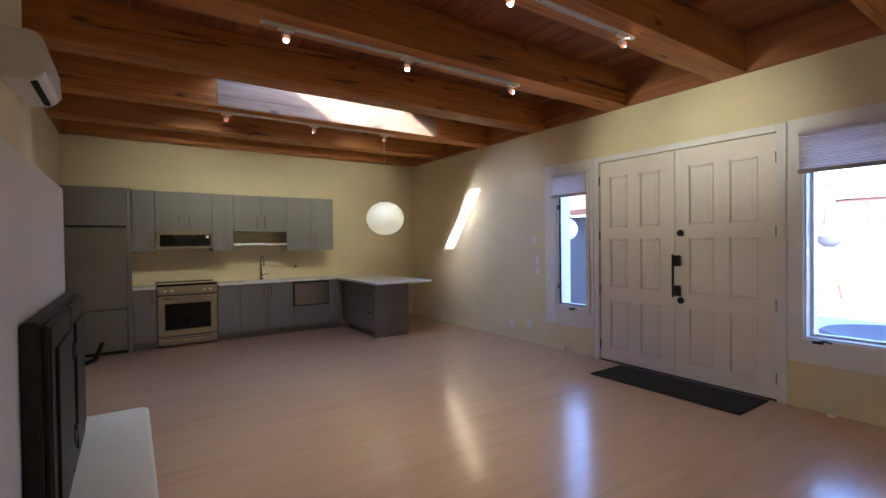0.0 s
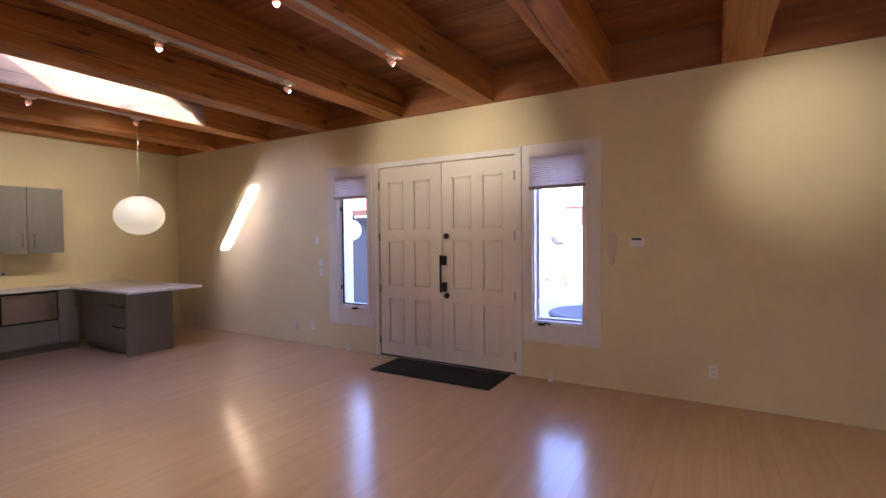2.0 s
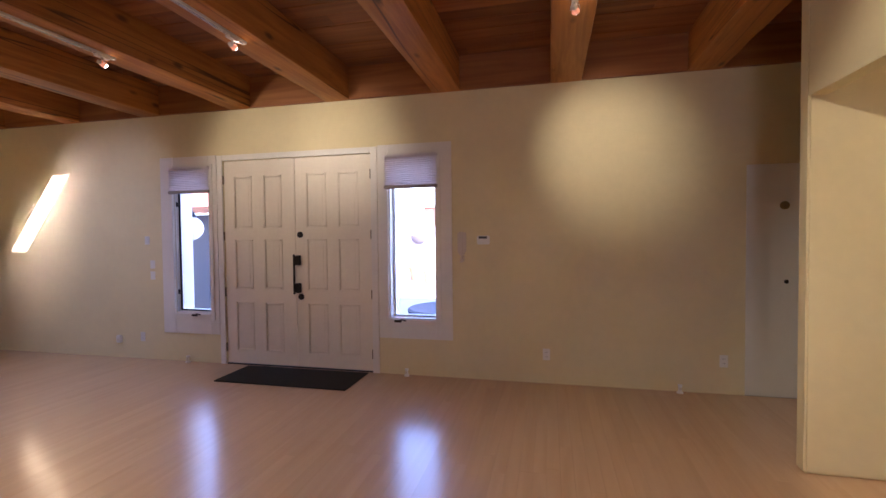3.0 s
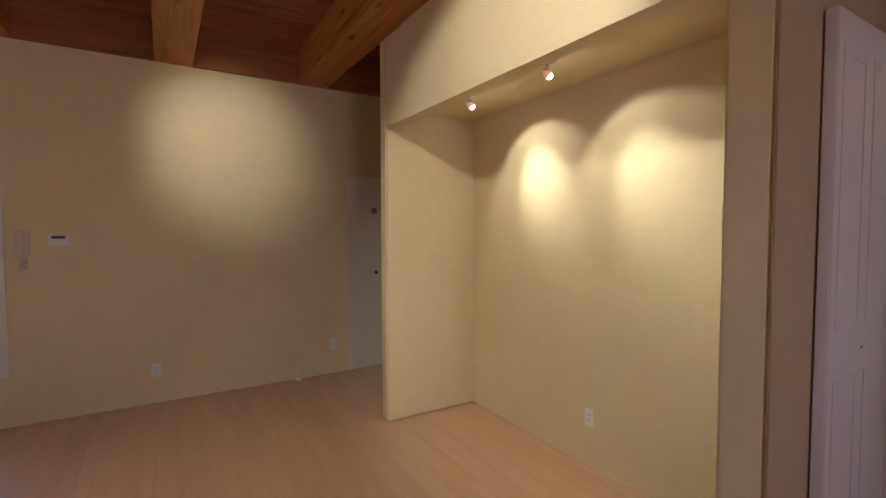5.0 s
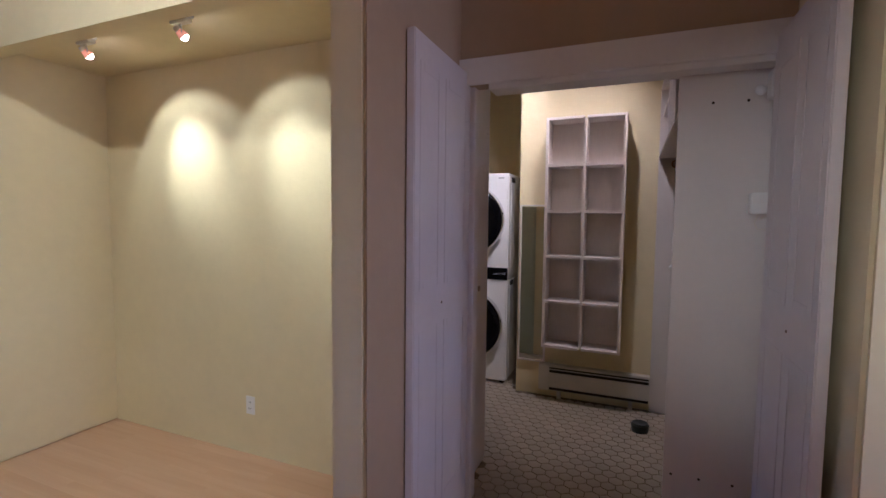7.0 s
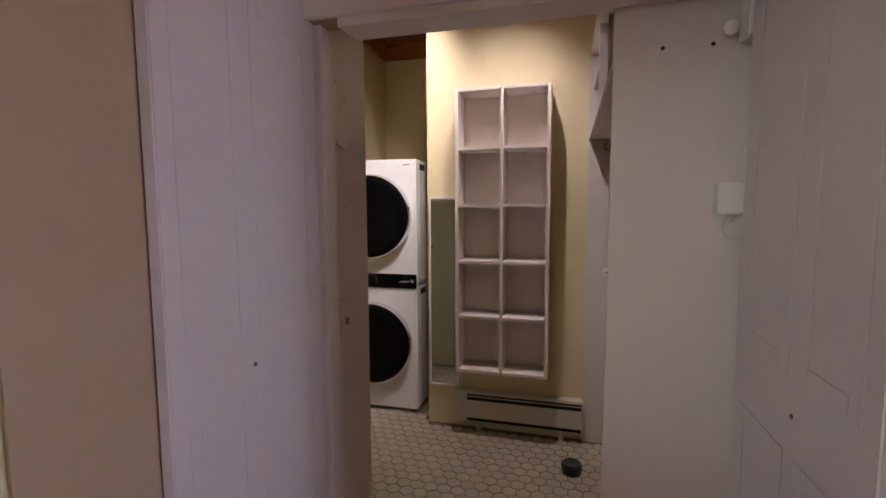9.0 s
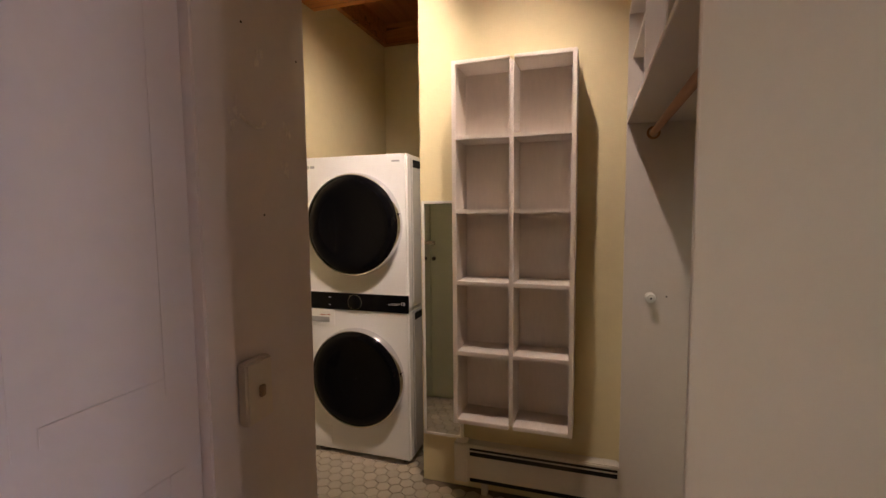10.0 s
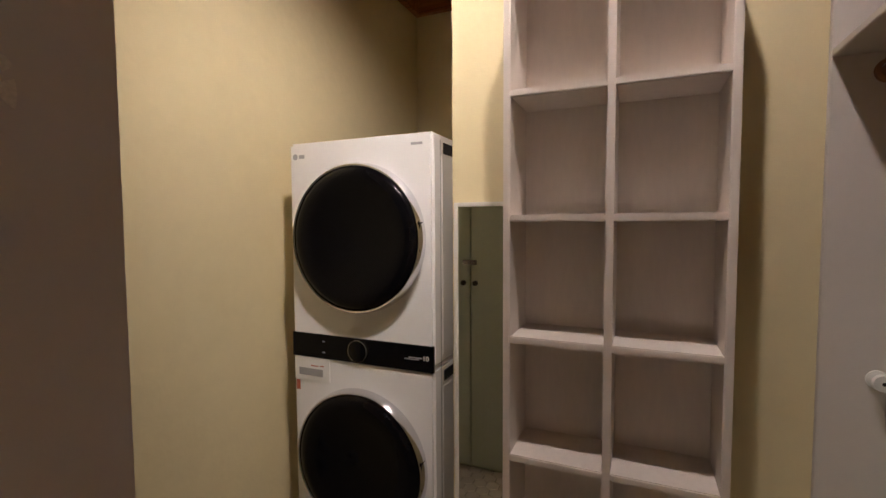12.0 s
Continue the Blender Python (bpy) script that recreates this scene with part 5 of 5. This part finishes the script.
part("wire", tube(bmesh.new(), [(2.51, -0.375, 1.513), (2.50, -0.36, 1.475), (2.50, -0.372, 1.45), (2.495, -0.40, 1.447), (2.49, -0.418, 1.48), (2.49, -0.405, 1.505), (2.50, -0.38, 1.49), (2.49, -0.425, 1.55)], 0.002, 6), IVORY, ch)
ch2 = thing("alarm_sensor", (2.5, -0.38, 1.96), "white door alarm sensor by the door head", "alarm sensor")
part("sensor_box", B((2.45, -0.4315, 1.97, 2.5265, -0.385, 2.08), bev=0.005), PLASTIC, ch2, smooth=40)
part("dome", ball(bmesh.new(), (2.505, -0.36, 2.01), 0.02), PLASTIC, ch2, smooth=60)

# drain on the tile floor
dn = thing("floor_drain", (3.71, -0.02, 0), "dark round rubber cup on the tile floor", "drain")
part("cup", lathe(bmesh.new(), [(0.055, 0.001), (0.06, 0.05), (0.05, 0.062), (0.001, 0.055)], (3.71, -0.0, 0.001), "z", 24), mat("dark_green_rubber", (0.02, 0.03, 0.03), 0.4), dn, smooth=40)

# pale green cupboard that the mirror shows
gc = thing("green_cupboard", (2.95, 1.4, 0), "pale green two-door tall cupboard with round knobs", "cupboard")
part("frame", B((2.938, 1.06, 0.0, 2.95, 1.90, 2.2)), GREEN_PAINT, gc)
for a, b, k in ((1.325, 1.89, 1.36), (1.07, 1.319, 1.285)):
    d = part("door", B((2.9505, a, 0.02, 2.972, b, 2.18), bev=0.003), GREEN_PAINT, gc)
    part("knob", lathe(bmesh.new(), [(0.008, 0), (0.008, 0.012), (0.016, 0.018), (0.016, 0.03), (0.001, 0.034)], (2.972, k, 1.17), "x", 16), BRONZE, d, smooth=40)
part("latch", B((2.972, 1.28, 1.28, 2.985, 1.37, 1.31), bev=0.003), STEEL, gc)

# laundry lamp
track_light(3.32, 0.20, 0.85, DZ, [0.40, 0.66], aims=[(4.1, 0.5, 1.0), (4.4, 1.8, 1.6)], watts=(LAUNDRY_W, LAUNDRY_SPOT_W), degrees=(84, 74), color=(1.0, 0.84, 0.60),
            label="short white ceiling track with two lit heads in the laundry")

# ---- outside ----
solid("ground", B((-60, -60, -0.5, 60, 60, -0.13)), PATIO, "pale sunlit paving around the house", "ground", "structure")
solid("patio", B((-14, WY + 0.261, -0.129, 10, 40, -0.06)), PATIO, "pale sunlit patio paving", "patio", "structure")
solid("patio_wall", B((-14.0, 16.0, -0.06, 8.0, 16.3, 1.77), bev=0.03), STUCCO, "low pale stucco patio wall", "garden wall", "structure")
fp = thing("fire_bowl", (-1.75, 8.75, -0.06), "low round grey stone bowl on the shaded patio", "fire bowl")
part("bowl", lathe(bmesh.new(), [(0.62, 0.0), (0.80, 0.05), (0.84, 0.16), (0.80, 0.19), (0.72, 0.17), (0.30, 0.10), (0.001, 0.09)], (-1.75, 8.75, -0.06), "z", 48), GREY_STUCCO, fp, smooth=40)
nb = thing("neighbour_house", (-2.0, 24.0, 0), "pale adobe house with an orange stucco upper wall", "house")
part("wall", B((-12, 23.0, -0.06, 8, 30, 2.0)), STUCCO, nb)
part("upper_wall", B((-6.3, 23.2, 2.0, 8, 30, 2.95)), ADOBE, nb, "orange stucco")
part("roof", B((-6.45, 23.05, 2.95, 8.1, 30.2, 3.08)), STUCCO, nb)
wf = part("window", B((-5.2, 23.17, 2.15, -4.2, 23.2, 2.75)), BLUE_GREY, nb, "pale blue window")
part("frame", B((-5.26, 23.15, 2.09, -4.14, 23.168, 2.15), (-5.26, 23.15, 2.75, -4.14, 23.168, 2.81), (-5.26, 23.15, 2.15, -5.2, 23.168, 2.75), (-4.2, 23.15, 2.15, -4.14, 23.168, 2.75)), STUCCO, wf)
um = thing("folded_umbrella", (-4.95, 17.6, -0.06), "folded grey patio umbrella behind the garden wall", "umbrella")
part("pole", cyl(bmesh.new(), (-4.95, 17.6, -0.06), (-4.95, 17.6, 3.1), 0.025, seg=12), BRONZE, um, smooth=40)
part("canopy", lathe(bmesh.new(), [(0.05, 1.35), (0.19, 1.40), (0.17, 1.75), (0.10, 2.4), (0.03, 3.06), (0.001, 3.08)], (-4.95, 17.6, -0.06), "z", 10), GREY_STUCCO, um, "furled grey canvas")
wp = thing("wall_planter", (-4.4, 15.9, 1.2), "grey half-round planter hung on the garden wall", "planter")
part("bowl", lathe(bmesh.new(), [(0.10, 0.0), (0.25, 0.12), (0.30, 0.30), (0.27, 0.30), (0.22, 0.14), (0.001, 0.10)], (-4.4, 15.69, 1.2), "z", 24), GREY_STUCCO, wp, smooth=40)
gh = thing("garage", (-9.5, 9.0, 0), "grey stucco outbuilding with a red tile roof edge", "outbuilding")
part("wall", B((-14, 8.2, -0.06, -6.2, 14, 1.95)), GREY_STUCCO, gh)
part("corner_post", B((-6.2, 8.0, -0.06, -5.85, 8.4, 1.95)), STUCCO, gh)
bm = bmesh.new()
vs = [bm.verts.new(p) for p in ((-14.3, 7.8, 1.95), (-5.6, 7.8, 1.95), (-5.6, 14, 3.2), (-14.3, 14, 3.2), (-14.3, 7.8, 2.07), (-5.6, 7.8, 2.07), (-5.6, 14, 3.32), (-14.3, 14, 3.32))]
for f in ((0, 1, 2, 3), (4, 5, 6, 7), (0, 1, 5, 4), (1, 2, 6, 5), (2, 3, 7, 6), (3, 0, 4, 7)):
    bm.faces.new([vs[q] for q in f])
part("roof", bm, TERRACOTTA, gh, "red tile roof")
ol = thing("outdoor_lamp", (-4.95, 5.9, 1.9), "white globe lamp on a dark bracket outside the window", "outdoor lamp")
part("globe", ball(bmesh.new(), (-4.95, 5.9, 1.62), 0.17), LAMP_GLASS, ol, smooth=60)
part("bracket", tube(bmesh.new(), [(-4.95, 5.9, 1.79), (-4.95, 5.9, 2.0), (-4.95, 5.6, 2.1), (-4.95, 5.226, 2.1)], 0.03), BRONZE, ol, smooth=60)
part("cap", cyl(bmesh.new(), (-4.95, 5.9, 1.78), (-4.95, 5.9, 1.86), 0.09, 0.05), BRONZE, ol, smooth=40)
for x, y, r in ((-4.4, 15.3, 0.24), (-3.75, 14.6, 0.2), (-5.2, 15.4, 0.2)):
    p = thing("plant_pot", (x, y, -0.06), "terracotta plant pot on the patio", "pot", "plant pots")
    part("body", lathe(bmesh.new(), [(r * 0.65, 0.0), (r, r * 1.7), (r * 1.1, r * 1.7), (r * 1.1, r * 2), (r * 0.9, r * 2), (r * 0.85, r * 1.6), (0.001, r * 1.6)], (x, y, -0.06), "z", 24), TERRACOTTA, p, smooth=40)

# ---- floor boards and tiles ----
rng = random.Random(7)
floor = thing("floor", (0, 0, 0), "pale maple strip floor with a satin finish", "floor", kind="structure")


def floor_spans(x):
    """Stretches of y that a strip at x covers; strips run on below the inner walls."""
    if x < -3.70:
        return [(-0.47, WY)]
    if x < -1.0:
        return [(-0.2, WY)]
    return [(-3.2, WY)] if x < 2.42 else [(3.63, WY)]


PW = 0.083
rest = bmesh.new()
count = 0
made = {}
x = WX
while x < 3.2 - PW:
    for a, b in floor_spans(x + PW / 2):
        y = a
        first = True
        while y < b - 1e-3:
            n = rng.choice((0.6, 0.9, 1.2, 1.5, 1.8))
            e = y + (n * rng.uniform(0.2, 1.0) if first else n)
            first = False
            e = min(e, b)
            ln = e - y
            if -0.2 < x < 2.4 and 1.0 < y < 4.2 and count < 300:
                key = round(ln, 3)
                if key not in made:
                    bm = B((0, 0, -0.0119, PW - 0.0005, ln - 0.0006, 0.0))
                    me = bpy.data.meshes.new("floor_board")
                    bm.to_mesh(me)
                    bm.free()
                    me.materials.append(FLOOR_WOOD)
                    made[key] = me
                ob = new("floor_board", made[key])
                ob.location = (x, y, 0)
                ob.parent = floor
                count += 1
            else:
                bx(rest, x, y, -0.0119, min(x + PW - 0.0005, 2.44 if a < 3 else 9), e - 0.0006, 0.0)
            y = e
    x += PW
part("floor_boards", rest, FLOOR_WOOD, floor, kind="stuff")

# hexagonal tiles
tfloor = thing("floor_laundry", (3.3, 0.5, 0), "ivory hexagon tiles with dark grout", "tile floor", kind="structure")
HR = 0.0445
me = bpy.data.meshes.new("tile")
bm = bmesh.new()
lathe(bm, [(HR * 0.93, -0.0035), (HR * 0.93, 0.0015), (HR * 0.88, 0.003), (0.001, 0.003)], (0, 0, 0), "z", 6)
bm.to_mesh(me)
bm.free()
me.materials.append(TILE)
restv, restf = [], []
base_v = [tuple(v.co) for v in me.vertices]
base_f = [tuple(p.vertices) for p in me.polygons]
cells = []
i = 0
hx = 2.44
while hx < 5.8:
    hy = -0.48 + (HR * math.sqrt(3) / 2 if i % 2 else 0)
    while hy < 1.96:
        inside = (hx > 2.96 and (hx < 4.1 or hy > 1.0)) or (-0.36 < hy < 0.88 and hx <= 2.96)
        if inside and not (hx < 4.1 and hx > 2.53 and hy < -0.5):
            cells.append((hx, hy))
        hy += HR * math.sqrt(3)
    hx += HR * 1.5
    i += 1
cells.sort(key=lambda c: abs(c[0] - 3.5) + 0.6 * abs(c[1] - 0.6))
for k, (a, b) in enumerate(cells):
    if k < 300:
        ob = new("tile", me)
        ob.location = (a - 3.3, b - 0.5, 0)
        ob.parent = tfloor
    else:
        o = len(restv)
        restv += [(p[0] + a - 3.3, p[1] + b - 0.5, p[2]) for p in base_v]
        restf += [tuple(q + o for q in f) for f in base_f]
rm = bpy.data.meshes.new("tiles")
rm.from_pydata(restv, [], restf)
rm.materials.append(TILE)
ob = new("tiles", rm)
ob.parent = tfloor
tagged(ob, kind="stuff")
